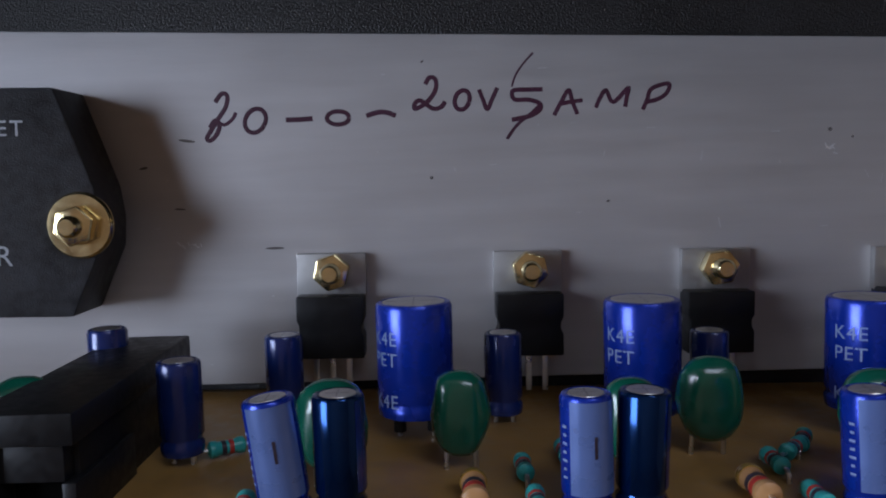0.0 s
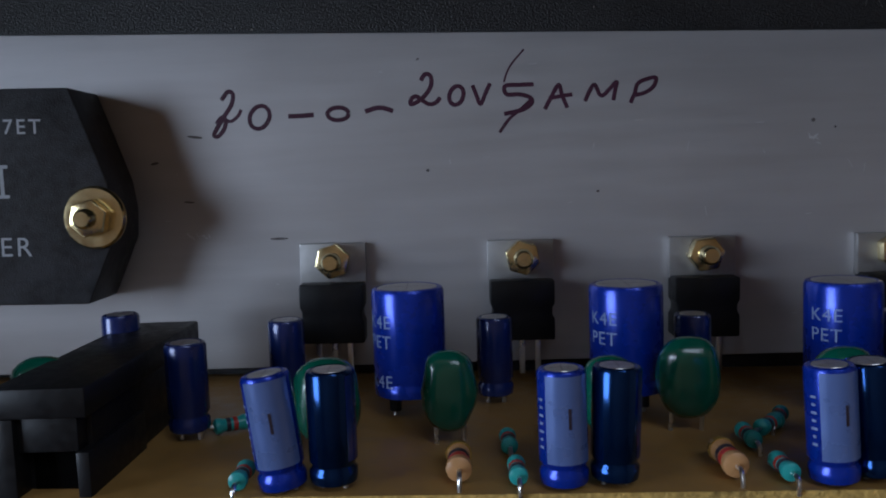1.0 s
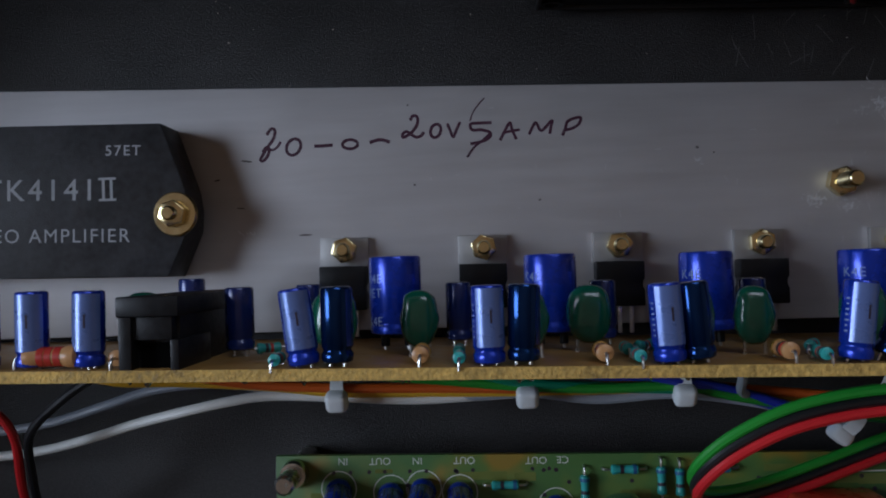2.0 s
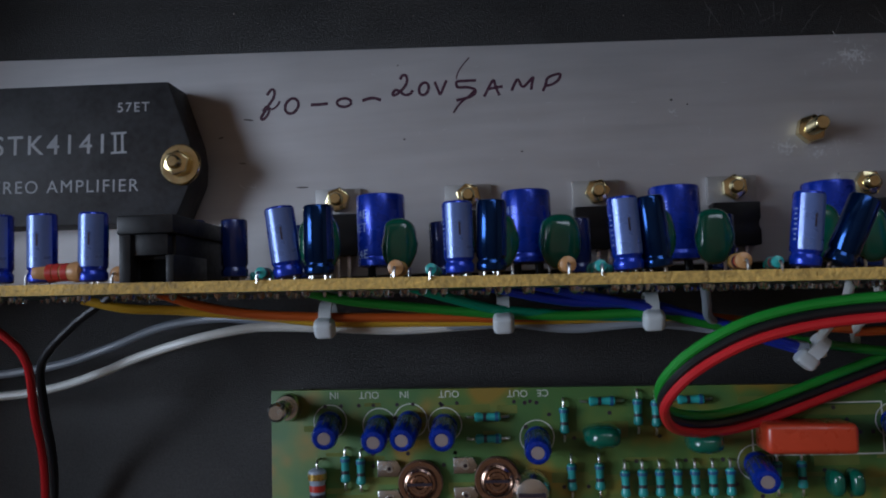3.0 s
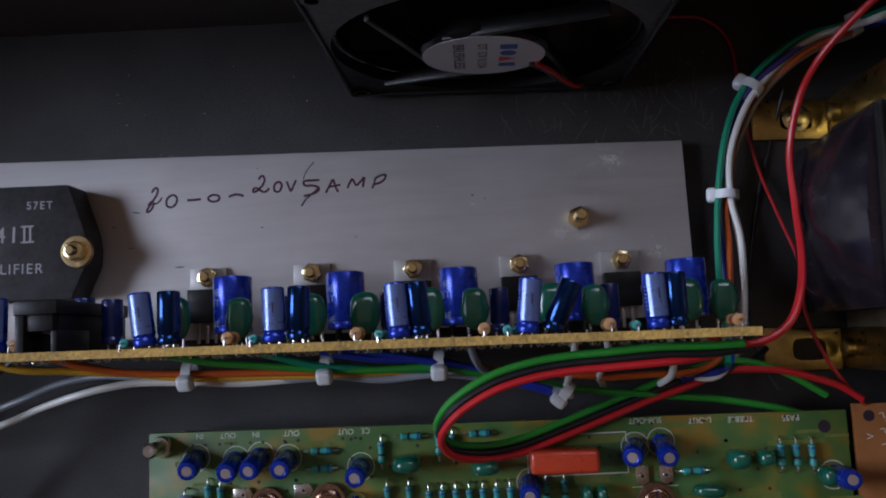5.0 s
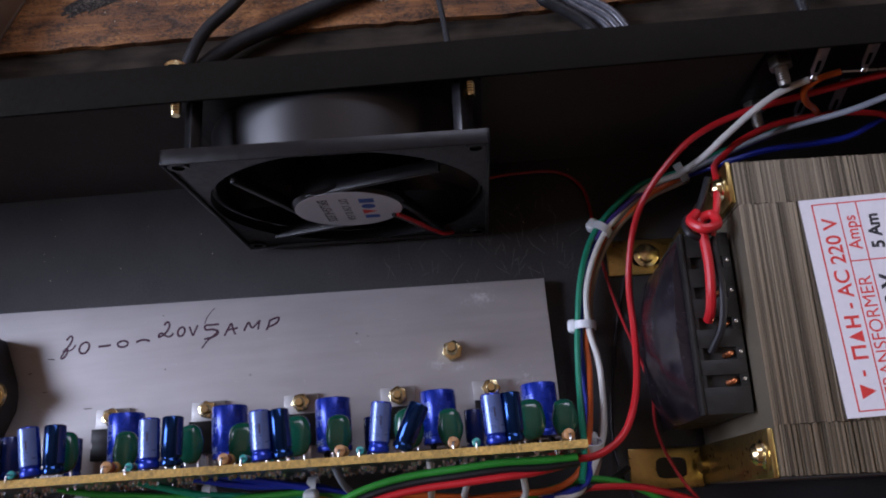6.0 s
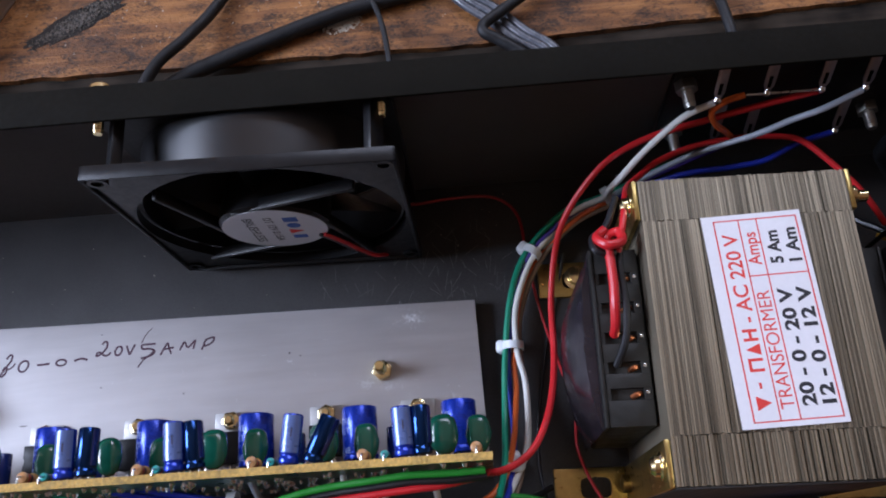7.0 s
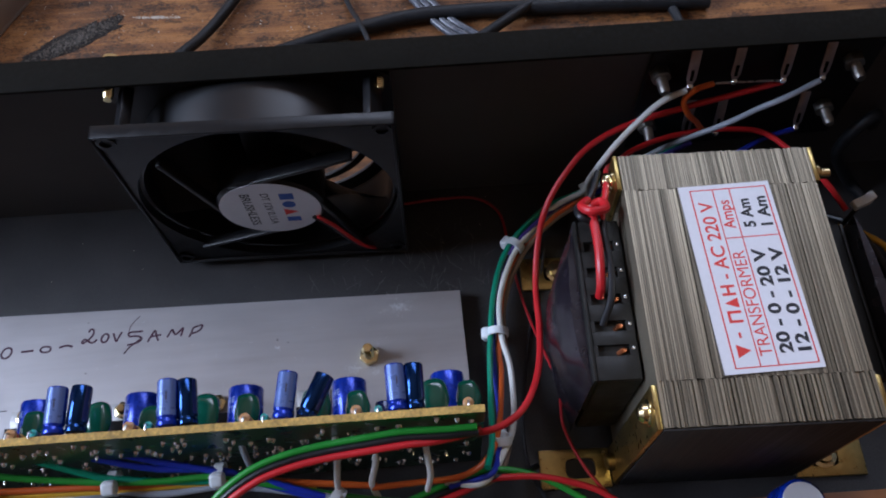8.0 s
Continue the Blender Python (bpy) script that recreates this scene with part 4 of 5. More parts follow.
def bracket(sx, sy):
    """L-shaped brass clamp at one corner with its slotted foot and bolt."""
    inner = sy * 38.0
    y0, y1 = sorted((inner - sy * 10.5, inner + sy * 0.6))
    br = part("bracket", box(*sorted((sx * 26.4, sx * 27.8)), y0, y1, 0.2, 63.4, 0.4), M_BRASS_DULL, trafo, "dull brass bracket")
    foot = part("foot_plate", box(*sorted((sx * 27.9, sx * 49.5)), y0 - 0.8, y1, 0.1, 1.6, 0.5), M_BRASS_DULL, br)
    mid, span = (y0 + y1) / 2 - 0.4, 3.1
    slot = [(sx * 37 + 4.6 * math.copysign(abs(math.cos(a)) ** 0.5, math.cos(a)), mid + span * math.copysign(abs(math.sin(a)) ** 0.5, math.sin(a))) for a in (2 * math.pi * (k + 0.5) / 24 for k in range(24))]
    cut_out(foot, [prism(slot, -2, 4)])
    yc = (y0 + y1) / 2
    part("bolt_head", moved(lathe([(0, 0), (3.4, 0), (3.4, 0.5), (2.6, 0.9), (2.5, 2.0), (1.6, 2.9), (0, 3.1)], 22), tr(sx * 27.8, yc, 58.6, 0, 90 * sx)), M_BRASS, br)
    part("bolt_head", moved(lathe([(0, 0), (2.6, 0), (2.6, 2.0), (1.6, 2.6), (0, 2.7)], 20), tr(sx * 27.8, yc, 7, 0, 90 * sx)), M_BRASS_DULL, br)
    if sy > 0 or sx > 0:
        part("foot_screw", moved(lathe([(0, 0.2), (1.6, 0.2), (1.6, 1.6), (4.0, 1.6), (4.0, 2.1), (2.8, 2.4), (2.4, 3.8), (0, 4.4)], 22), tr(sx * 37, yc, 0)), M_BRASS, br)


for sx in (-1, 1):
    for sy in (-1, 1):
        bracket(sx, sy)
part("threaded_bolt_end", moved(cyl(1.6, 27, 33, 14, 0.2), tr(0, 32.6, 58.6, 0, 90)), M_BRASS, trafo)
# paper label on the top face, its lines running front to back
label_sheet = part("paper_label", box(-12.3, 12.3, -26.5, 26.5, 0, 0.12), M_PAPER, trafo, "white paper label printed in red and black", smooth=False)
label_sheet.matrix_basis = place(1.5, 0.55, 64.35, 0, 0, 2.2)
for x0, x1, y0, y1 in ((-9.5, 11.2, 24.85, 25.15), (-9.5, 11.2, -25.25, -24.95), (-9.5, -9.15, -25.2, 25.1), (10.85, 11.2, -25.2, 25.1), (-3.4, -3.1, -25.2, 25.1), (1.1, 1.4, -25.2, 25.1), (-3.2, 11.0, 9.95, 10.25)):
    part("ruled_line", box(x0, x1, y0, y1, 0.12, 0.15), M_RED_INK, label_sheet, smooth=False)
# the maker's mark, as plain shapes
for pts in ([(-7.9, -22.5), (-4.4, -20.8), (-7.9, -19.1)], [(-6.5, -17.4), (-5.9, -17.4), (-5.9, -16.0), (-6.5, -16.0)],
            [(-7.9, -13.4), (-4.4, -13.4), (-4.4, -12.7), (-7.9, -12.7)], [(-7.9, -10.9), (-4.4, -10.9), (-4.4, -10.2), (-7.9, -10.2)], [(-7.9, -12.7), (-7.2, -12.7), (-7.2, -10.9), (-7.9, -10.9)],
            [(-4.4, -9.5), (-7.9, -8.1), (-4.4, -6.7)], [(-7.9, -6.0), (-4.4, -6.0), (-4.4, -5.3), (-7.9, -5.3)], [(-7.9, -3.8), (-4.4, -3.8), (-4.4, -3.1), (-7.9, -3.1)], [(-6.5, -5.3), (-5.8, -5.3), (-5.8, -3.8), (-6.5, -3.8)]):
    part("mark_shape", prism(pts, 0.12, 0.15), M_RED_INK, label_sheet, smooth=False)


def label_line(words, x, y0, y1, size, ink, bold=0.0):
    """A line of print along y, stretched to run from y0 to y1."""
    ob = lettering("lettering", words, size, ink, label_sheet, tr(0, 0, 0), "LEFT", bold)
    co = [v.co.copy() for v in ob.data.vertices]
    left, right = min(c.x for c in co), max(c.x for c in co)
    for v, c in zip(ob.data.vertices, co):
        v.co = (x * MM - c.y, (y0 + (c.x - left) / (right - left) * (y1 - y0)) * MM, 0.00014 + c.z)


label_line("- AC 220 V", -4.4, -1.4, 21.4, 5.0, M_RED_INK, 0.07)
label_line("TRANSFORMER", 0.5, -22.5, 6.3, 4.5, M_RED_INK)
label_line("Amps", 0.3, 12.8, 21.5, 4.3, M_RED_INK, 0.06)
label_line("20 - 0 - 20 V", 5.6, -22.2, 6.5, 4.4, M_BLACK_INK, 0.16)
label_line("12 - 0 - 12 V", 10.1, -22.0, 6.6, 4.4, M_BLACK_INK, 0.16)
label_line("5 Am", 5.6, 12.8, 21.5, 4.2, M_BLACK_INK, 0.15)
label_line("1 Am", 10.1, 13.0, 21.9, 4.2, M_BLACK_INK, 0.15)

# ---- preamplifier board ----
pre = thing("tone_board", "olive green tone control circuit board with white printed legends", "circuit board")
part("board", prism([(-31, -58), (155, -60.6), (154, -150), (-32, -147)], 13.4, 15, 0.1), M_PCB, pre)
TURNED = 179.2
for words, x, y in (("IN", -17, -58.7), ("OUT", -9.3, -58.8), ("IN", -1.6, -58.9), ("OUT", 8.1, -59), ("OUT", 22.8, -59.3), ("CE", 28.2, -59.3), ("SUB-OUT", 102.7, -60.2), ("L-OUT", 117, -60.8), ("TREBLE", 127.5, -61.0), ("BASS", 140.6, -61.3)):
    lettering("lettering", words, 2.1, M_SILK, pre, tr(x, y, 15.01, 0, 0, TURNED), "CENTER")
for x0, x1, y0, y1 in ((71, 97.5, -63.7, -63.4), (71, 97.5, -74.2, -73.9), (71, 71.3, -74, -63.5), (97.2, 97.5, -74, -63.5), (98, 110, -78, -77.8)):
    part("printed_line", box(x0, x1, y0, y1, 15.0, 15.02), M_SILK, pre, smooth=False)
rng = random.Random(31)
for k in range(70):
    x, y = rng.uniform(-28, 150), rng.uniform(-90, -61.5)
    part("track", box(x, x + rng.uniform(2, 16), y, y + rng.uniform(0.5, 2.2), 15.0, 15.012 + 0.0001 * k), M_PCB_TRACK, pre, smooth=False)
HOLES = [(-24 + 2.54 * rng.randint(0, 68), -62.0 - 2.54 * rng.randint(0, 8), 0.45) for k in range(70)]
HOLES += [(x, -61.7, 0.42) for x in (-19, -15.5, -11.6, -8.4, -3.2, 0.2, 6.2, 9.8, 22, 25.4, 101, 104.4, 115, 118, 126, 129, 139, 142)] + [(149.0, -64.6, 1.7)]
for x, y, r in HOLES:
    part("drilled_hole", moved(cyl(r, 15.0, 15.035, 10), tr(x, y, 0)), M_BAND_DARK, pre, smooth=False)
for x, y in ((-27.1, -61.6), (-27.1, -140), (149, -140)):
    t = thing("board_post", "nickel screw post holding the tone board", "standoff", "board posts", m=place(x, y, 0))
    part("spacer", cyl(2.6, 0, 13.4, 18), M_NICKEL, t)
    part("screw_head", moved(lathe([(0, 0), (3.0, 0), (3.0, 0.6), (2.8, 1.6), (2.6, 2.3), (0, 2.4)], 20), tr(0, 0, 15)), M_NICKEL, t)
    part("screw_tip", moved(cyl(2.0, 17, 25, 16, 0.5), tr(0, 0, 0)), M_NICKEL, t)
# The wide slate wrap is shade painted on the blue sleeve, not a stripe.
PCAP = capacitor("electrolytic_capacitor", "small blue electrolytic capacitor standing on the tone board", 2.7, 10.4, M_BLUE, M_SLEEVE_SHADE, 80, 300, end=M_BUNG, group="tone board capacitors", curl=1.05, score=False)
PCAPS = ((-18, -65, 1.1, -2.2, 0), (-7.2, -66, 0.4, -2.2, 50), (-0.4, -65.2, -0.7, -2.8, 20), (7, -66.2, 0.2, -1.7, 80), (26.6, -69.3, -0.2, -1.5, 140), (99.6, -67.4, -2.9, -1.5, 30), (106.4, -66.6, -0.3, -3.0, 200), (71.5, -75.4, -0.9, -2.0, 70), (150, -77, 0.4, 0.4, 0))
put(PCAP, [place(x, y, 15, -math.degrees(math.atan(dy / 11.4)), math.degrees(math.atan(dx / 11.4))) @ pose(0, 0, 0, 0, 0, 0.25 * a) for x, y, dx, dy, a in PCAPS])
for x, y, dx, dy, a in PCAPS:
    part("printed_ring", moved(ring(3.5, 3.72, 15.0, 15.02, 28), tr(x, y, 0)), M_SILK, pre, smooth=False)
R_PRE = resistor("small teal resistor on the tone board", 5.6, 1.0, M_TEAL, ((-0.22, M_BAND_DARK), (0.68, M_BAND_NAVY)), group="tone board resistors")
FLAT = ((16.3, -64.6), (16.3, -69.2), (40.5, -61.9), (58.8, -62.0), (114, -74.2))
TALL = ((32.4, -65.7), (47.8, -64.3), (51.5, -64.7), (-14.7, -75), (-11.3, -75.5), (33.5, -77.5), (39.3, -77.5), (75.4, -77.8), (80.3, -77.8), (136.8, -71.2), (140.8, -71.4), (144.8, -71.6))
COMB = tuple((44.5 + 3.58 * k, -79.0) for k in range(7))
put(R_PRE, [place(x, y, 15) for x, y in FLAT] + [place(x, y, 15, 0, 0, 90) for x, y in TALL + COMB])
R_GREY = resistor("large grey-blue resistor on the tone board", 11, 2.0, M_GREYRES, ((-0.1, M_BAND_DARK), (0.25, M_BAND_RED), (0.7, M_BAND_GOLD)), group="large tone board resistors")
put(R_GREY, [place(-20.6, -80, 15, 0, 0, 90)])


def trimmer(m):
    t = thing("trim_potentiometer", "brown round trimmer with bright metal lugs on the tone board", "trimmer", "trimmers", m=m)
    part("base", cyl(4.8, 0, 1.6, 28, 0.2), M_TRIM, t)
    part("track_ring", ring(3.7, 4.6, 1.6, 1.9, 28), M_WIPER, t)
    part("wiper", lathe([(0, 1.6), (3.3, 1.6), (3.3, 2.6), (2.8, 2.9), (2.5, 2.5), (2.0, 2.5), (1.8, 2.9), (1.1, 2.9), (0.9, 2.3), (0, 2.3)], 26), M_WIPER, t)
    part("slot", box(-2.6, 2.6, -0.3, 0.3, 2.85, 3.0), M_BAND_DARK, t, smooth=False)
    for y in (-3.1, 3.1):
        part("lug", prism([(-9.2, y - 1.7), (-5.0, y - 1.7), (-4.0, y), (-5.0, y + 1.7), (-9.2, y + 1.7)], 0.2, 1.3, 0.15), M_NICKEL, t)
        part("rivet", moved(lathe([(0.45, 0), (0.9, 0), (0.8, 0.3), (0.45, 0.3), (0.45, 0)], 14), tr(-6.6, y, 1.3)), M_TIN, t)
        part("rivet_hole", moved(cyl(0.45, 1.3, 1.33, 12), tr(-6.6, y, 0)), M_BAND_DARK, t, smooth=False)


for x, y, a in ((1.5, -78.2, 0), (17.8, -77.8, 0), (103.8, -81.5, 270)):
    trimmer(place(x, y, 15, 0, 0, a))
knob = thing("trim_potentiometer", "domed bright metal adjuster on the tone board", "trimmer", "trimmers", m=place(25, -79.8, 15))
part("dome", lathe([(0, 0), (4.0, 0), (4.0, 5), (3.2, 6.6), (1.4, 7.2), (0, 7.3)], 26), M_NICKEL, knob)
part("slot", box(-2.8, 2.8, -0.4, 0.4, 7.2, 7.4), M_BAND_DARK, knob, smooth=False)


def green_blob(x, y, w, d, h, a, seed):
    t = thing("film_capacitor", "dark green film capacitor on the tone board", "capacitor", "tone board film capacitors", m=place(x, y, 15, 0, 0, a))
    bm = bmesh.new()
    bmesh.ops.create_uvsphere(bm, u_segments=18, v_segments=12, radius=1)
    for v in bm.verts:
        c = v.co
        c.x, c.y, c.z = [math.copysign(abs(q) ** 0.72, q) for q in c]
        c.x, c.y, c.z = c.x * w / 2 * (1 + 0.14 * noise.noise(c * 1.5 + Vector((seed, 0, 0)))), c.y * d / 2, c.z * h / 2 + h / 2 + 0.6
    part("body", bm, M_MYLAR, t)
    for s in (-1, 1):
        part("lead", moved(cyl(0.3, -0.4, 1.6, 8), tr(s * w * 0.28, 0, 0)), M_TIN, t)


for k, (x, y, w, d, h, a) in enumerate(((39.8, -68.2, 7.6, 4.6, 11, 0), (60, -70.0, 7.2, 4.2, 10, 0), (124.7, -71.2, 5.5, 5, 8, 0), (131.5, -71.2, 4.5, 4, 7, 0), (117, -79, 8, 3.4, 6, -5), (85.8, -79, 3, 5.5, 6, 0), (89.6, -79, 3, 5.5, 6, 0), (146.9, -76.5, 4, 5, 7, 0))):
    green_blob(x, y, w, d, h, a, k)
film_red = thing("film_capacitor", "orange-red box film capacitor on the tone board", "capacitor", m=place(80.2, -69.4, 15, 0, 0, -1))
part("body", box(-8.8, 8.8, -3.0, 3.0, 0.6, 9.6, 1.2, 4), material("orange_red_epoxy", (0.55, 0.055, 0.02), 0.3, vary=0.12, coat=0.4), film_red)
for s in (-1, 1):
    part("lead", moved(cyl(0.35, -0.4, 1.4, 8), tr(s * 6.5, 0, 0)), M_TIN, film_red)

# ---- orange supply board ----
supply = thing("supply_board", "orange-brown supply circuit board with white printed marks", "circuit board")
part("board", prism([(156.9, -59.2), (252, -61.5), (250, -150), (155, -148)], 13.4, 15, 0.1), M_ORANGE_BOARD, supply)
part("drilled_hole", moved(cyl(1.5, 15.0, 15.03, 18), tr(160.7, -62.4, 0)), M_BAND_DARK, supply, smooth=False)
for i in range(7):
    for j in range(5):
        x, y = 163.2 + 3.0 * i + 1.5 * (j % 2), -62.0 - 2.0 * j
        part("printed_mark", tube([(x, y, 15.0), (x + 1.1, y + 0.1, 15.0), (x + 1.3, y - 1.0, 15.0), (x + 2.2, y - 1.1, 15.0)], 0.12, 4, 6, 0.1), M_SILK, supply)
lettering("lettering", "V", 2.6, M_SILK, supply, tr(161.4, -68.5, 15.01, 0, 0, 90))
for x, y in ((165, -140), (240, -140)):
    t = thing("board_post", "nickel spacer holding the supply board", "standoff", "board posts", m=place(x, y, 0))
    part("spacer", cyl(2.6, 0, 13.4, 18), M_NICKEL, t)
disc = thing("disc_capacitor", "blue and white round capacitor on the supply board", "capacitor", m=place(206, -64.5, 15))
part("body", cyl(6.5, 0, 12, 30, 0.8), M_BLUE, disc)
part("top_disc", cyl(5.6, 12, 12.3, 30, 0.1), M_FOIL, disc)


# ---- wires ----
def wire(name, label, color, r, pts, group=""):
    return tagged(part(name, tube(pts, r, 10, 10), M_W[color], None), label, "wire", group)


UPPER = [(120.2, -41.3, 47.5), (112, -41.4, 47.8), (100.8, -41.1, 48), (90.6, -41.6, 47), (80.4, -42.1, 45.5), (71.4, -43.3, 44.5), (63, -45.6, 43.5), (55.7, -49.4, 42), (50.9, -53.5, 40), (48.9, -58.0, 36.5)]
LOWER = [(52.0, -62.4, 30.5), (60.4, -64.4, 23), (69.4, -63.5, 19.2), (78.5, -60.7, 18.4), (90.1, -56.6, 18), (103.1, -52.0, 18), (115.8, -48.0, 18)]
TRIO = UPPER + LOWER
wire("ribbon_wire", "green strand of a three-strand ribbon loop", "green", 0.95, TRIO + [(127, -46.4, 17.5), (138.4, -49.5, 16.8), (150, -56.5, 16.0)], "ribbon strands")
wire("ribbon_wire", "black strand of a three-strand ribbon loop", "black", 0.9, [(120.4, -42.6, 46.4)] + [(x + 0.4, y - 1.75, z - 0.1) for x, y, z in TRIO[1:]] + [(127, -48.2, 17.2), (134, -46.4, 11), (139, -44, 6)], "ribbon strands")
RED = [(x + 0.8, y - 3.45, z - 0.1) for x, y, z in TRIO[2:]]
wire("ribbon_wire", "red strand of a three-strand ribbon loop", "red", 0.95, [(121.4, -41.6, 45.2), (116, -43.0, 45.8), (108.5, -44.2, 47)] + RED + [(122.6, -49.0, 17.5), (130.4, -48.7, 17.4), (138.2, -49.4, 17.4), (145.8, -51.4, 17.2), (153.2, -54.2, 17), (158.9, -57.9, 16.4)], "ribbon strands")
wire("supply_wire", "long red wire from the power board up to the rear terminals", "red", 0.95, [(219.8, 48.8, 61.5), (206, 48.4, 57.5), (190, 46.3, 55.5), (175.3, 45, 51.5), (163.6, 41.3, 47.5), (155.4, 35.2, 42), (149.3, 28.1, 35), (146.3, 20.1, 27.5), (144.1, 7.3, 23.5), (142.9, -7.5, 26.5), (140.5, -20.3, 33.5), (137, -30.1, 39.5), (132.3, -37.3, 43), (125.4, -41.2, 43.5), (118.5, -41.2, 41.5), (113.5, -38.6, 39.5)])
wire("mains_wire", "red mains wire arching over the transformer", "red", 0.9, [(159.2, 8.5, 60), (161.5, 16, 61), (163.8, 24.4, 57.5), (166.6, 31.0, 50), (170.5, 35, 46.5), (177, 40, 45), (188, 44.2, 44.2), (198.8, 45.3, 44.5), (208.8, 45.5, 44), (218.9, 43.8, 43), (226, 37, 42), (234, 27, 40), (240, 18, 36)])
BUNDLE = "bundled harness wires"
wire("harness_wire", "green-teal wire in a tied harness", "teal", 0.95, [(123, -47, 24), (125.6, -38, 17), (127.3, -22.2, 9), (129.4, -3, 6.5), (133.3, 16.6, 6.5), (140, 30.4, 8), (153.3, 41.2, 12), (166, 42.6, 19), (185, 47.5, 26), (198, 49.5, 31)], BUNDLE)
wire("harness_wire", "white wire in a tied harness", "white", 0.95, [(111, -49, 20), (122, -49.8, 19), (130, -39, 14), (133.5, -29.8, 9), (134.7, -13.1, 7), (133.2, -1.5, 6.6), (134.6, 13, 6.8), (142, 28.3, 8.5), (155, 39.8, 13), (164.8, 40.6, 22), (164.6, 38, 33), (166.5, 36.8, 44), (171, 39.4, 50.5), (178, 43.6, 56), (183.5, 45.8, 60.5), (190.6, 47.4, 63)], BUNDLE)
wire("harness_wire", "orange wire in a tied harness", "orange", 0.9, [(90.5, -48.9, 21), (103, -48.6, 21), (115.6, -48.2, 22), (123.6, -43.5, 20), (128.4, -33, 12), (131.6, -14.7, 6), (132.2, -3.5, 5), (137.4, 18.7, 5), (144.3, 28.4, 6.5), (156.6, 38, 12), (168.2, 41.6, 18.5)], BUNDLE)
wire("harness_wire", "brown wire in a tied harness", "brown", 0.9, [(112, -51.5, 17), (126, -48, 16), (132.3, -33, 9), (134.8, -18.6, 5.6), (134.2, -3.1, 4.8), (135.8, 10.7, 4.8), (143.6, 26.6, 6.5), (156, 37, 11), (169, 40.6, 17)], BUNDLE)
wire("harness_wire", "blue wire in a tied harness", "blue", 0.9, [(112, -50.3, 20), (124.4, -47.5, 19), (128, -37.3, 12), (129.6, -25.6, 6), (130.2, -3, 4.6), (135, 16, 4.6), (142, 29.6, 6), (155, 39.5, 10.5), (168.9, 41.5, 18), (186.5, 42, 30), (202.6, 42.2, 32), (212.2, 42.6, 34), (221.5, 45.8, 36.5), (231.4, 47.6, 38)], BUNDLE)
wire("harness_wire", "dark violet wire in a tied harness", "violet", 0.9, [(139, 27, 7), (146, 33.5, 10), (157, 40.5, 13.5), (168, 42.4, 18), (185, 46, 27), (200, 48.8, 33)], BUNDLE)
wire("harness_wire", "pale grey wire rising to a rear terminal", "grey", 0.9, [(145, 31, 8), (156.6, 39.6, 11.5), (168.2, 42, 20), (187, 43.8, 38), (204.5, 43, 50.5), (212.8, 43.6, 56), (219.5, 43.6, 60.5), (229.2, 46.2, 64)], BUNDLE)
wire("terminal_wire", "short orange wire at the rear terminals", "orange", 0.9, [(198.5, 48.2, 64), (193.6, 47.4, 63), (190.6, 46.4, 59.5), (192.8, 45.4, 54), (196.4, 45.6, 49.5), (200, 46, 44)])
# Red wire; the dimness near the back panel is put into its colour.
wire("fan_wire", "thin red fan wire on the chassis floor, shade in its colour", "shaded_red", 0.5, [(95, 40, 6), (98.6, 52, 3), (106.2, 53.8, 1.2), (117.1, 54.8, 0.8), (130.7, 53.8, 0.8), (138.4, 46.8, 0.8), (140.2, 32.7, 1.0), (141.4, 18.4, 1.2), (143.4, 5.6, 2.5), (145.8, -7.7, 7), (148.2, -21.9, 12), (147.2, -35, 15), (151.7, -48.3, 16), (159.6, -59.5, 15.8)])
wire("thin_black_wire", "thin black wire lying on the chassis floor", "black", 0.55, [(152, 30, 3.4), (149.5, 20.3, 1), (143, 0, 0.7), (138, -22, 0.7), (136.4, -37.3, 2), (137.2, -47, 6), (140, -55, 11)])
FRONT = "front harness wires"
wire("harness_wire", "green wire bundled in front of the power board", "green", 0.95, [(-18, -37.0, 35), (-9, -39.2, 32.5), (4.6, -41, 30), (20.8, -42.8, 29), (34.6, -43.6, 28.5), (49.7, -43.6, 28.5), (60.2, -46, 27), (83.9, -51, 22), (108.4, -54.5, 17), (126, -57, 12), (146, -62, 10), (160, -72, 8)], FRONT)
wire("harness_wire", "orange wire bundled in front of the power board", "orange", 0.95, [(-47, -36.2, 36), (-40, -38.9, 33), (-30, -41, 30), (-14.7, -42.2, 28.5), (-1, -42.7, 27.6), (13.4, -43.2, 27.4), (22, -43.6, 26.6), (49.7, -43.8, 26), (70, -46, 23), (92, -48.5, 21)], FRONT)
wire("harness_wire", "yellow wire bundled in front of the power board", "yellow", 0.95, [(-62, -37, 37), (-54, -39, 35.5), (-44.5, -39.8, 32), (-28.3, -41.6, 28.2), (-15, -43.3, 26.8), (1.4, -43.8, 26), (20, -44.3, 25.4), (49.7, -44.6, 24.6), (75, -47.5, 21)], FRONT)
wire("harness_wire", "white wire sweeping out of the front harness", "white", 1.0, [(-120, -59, 8), (-96, -58, 10), (-82, -56.2, 12.5), (-68.7, -52.8, 17), (-57.5, -49.3, 22), (-46, -46.4, 26), (-37, -44.6, 26.5), (-28.8, -43.8, 25.6), (-15.4, -44.4, 25.4), (-1.2, -45.3, 25), (13.2, -44.9, 24.6), (21, -44.6, 24.2)], FRONT)
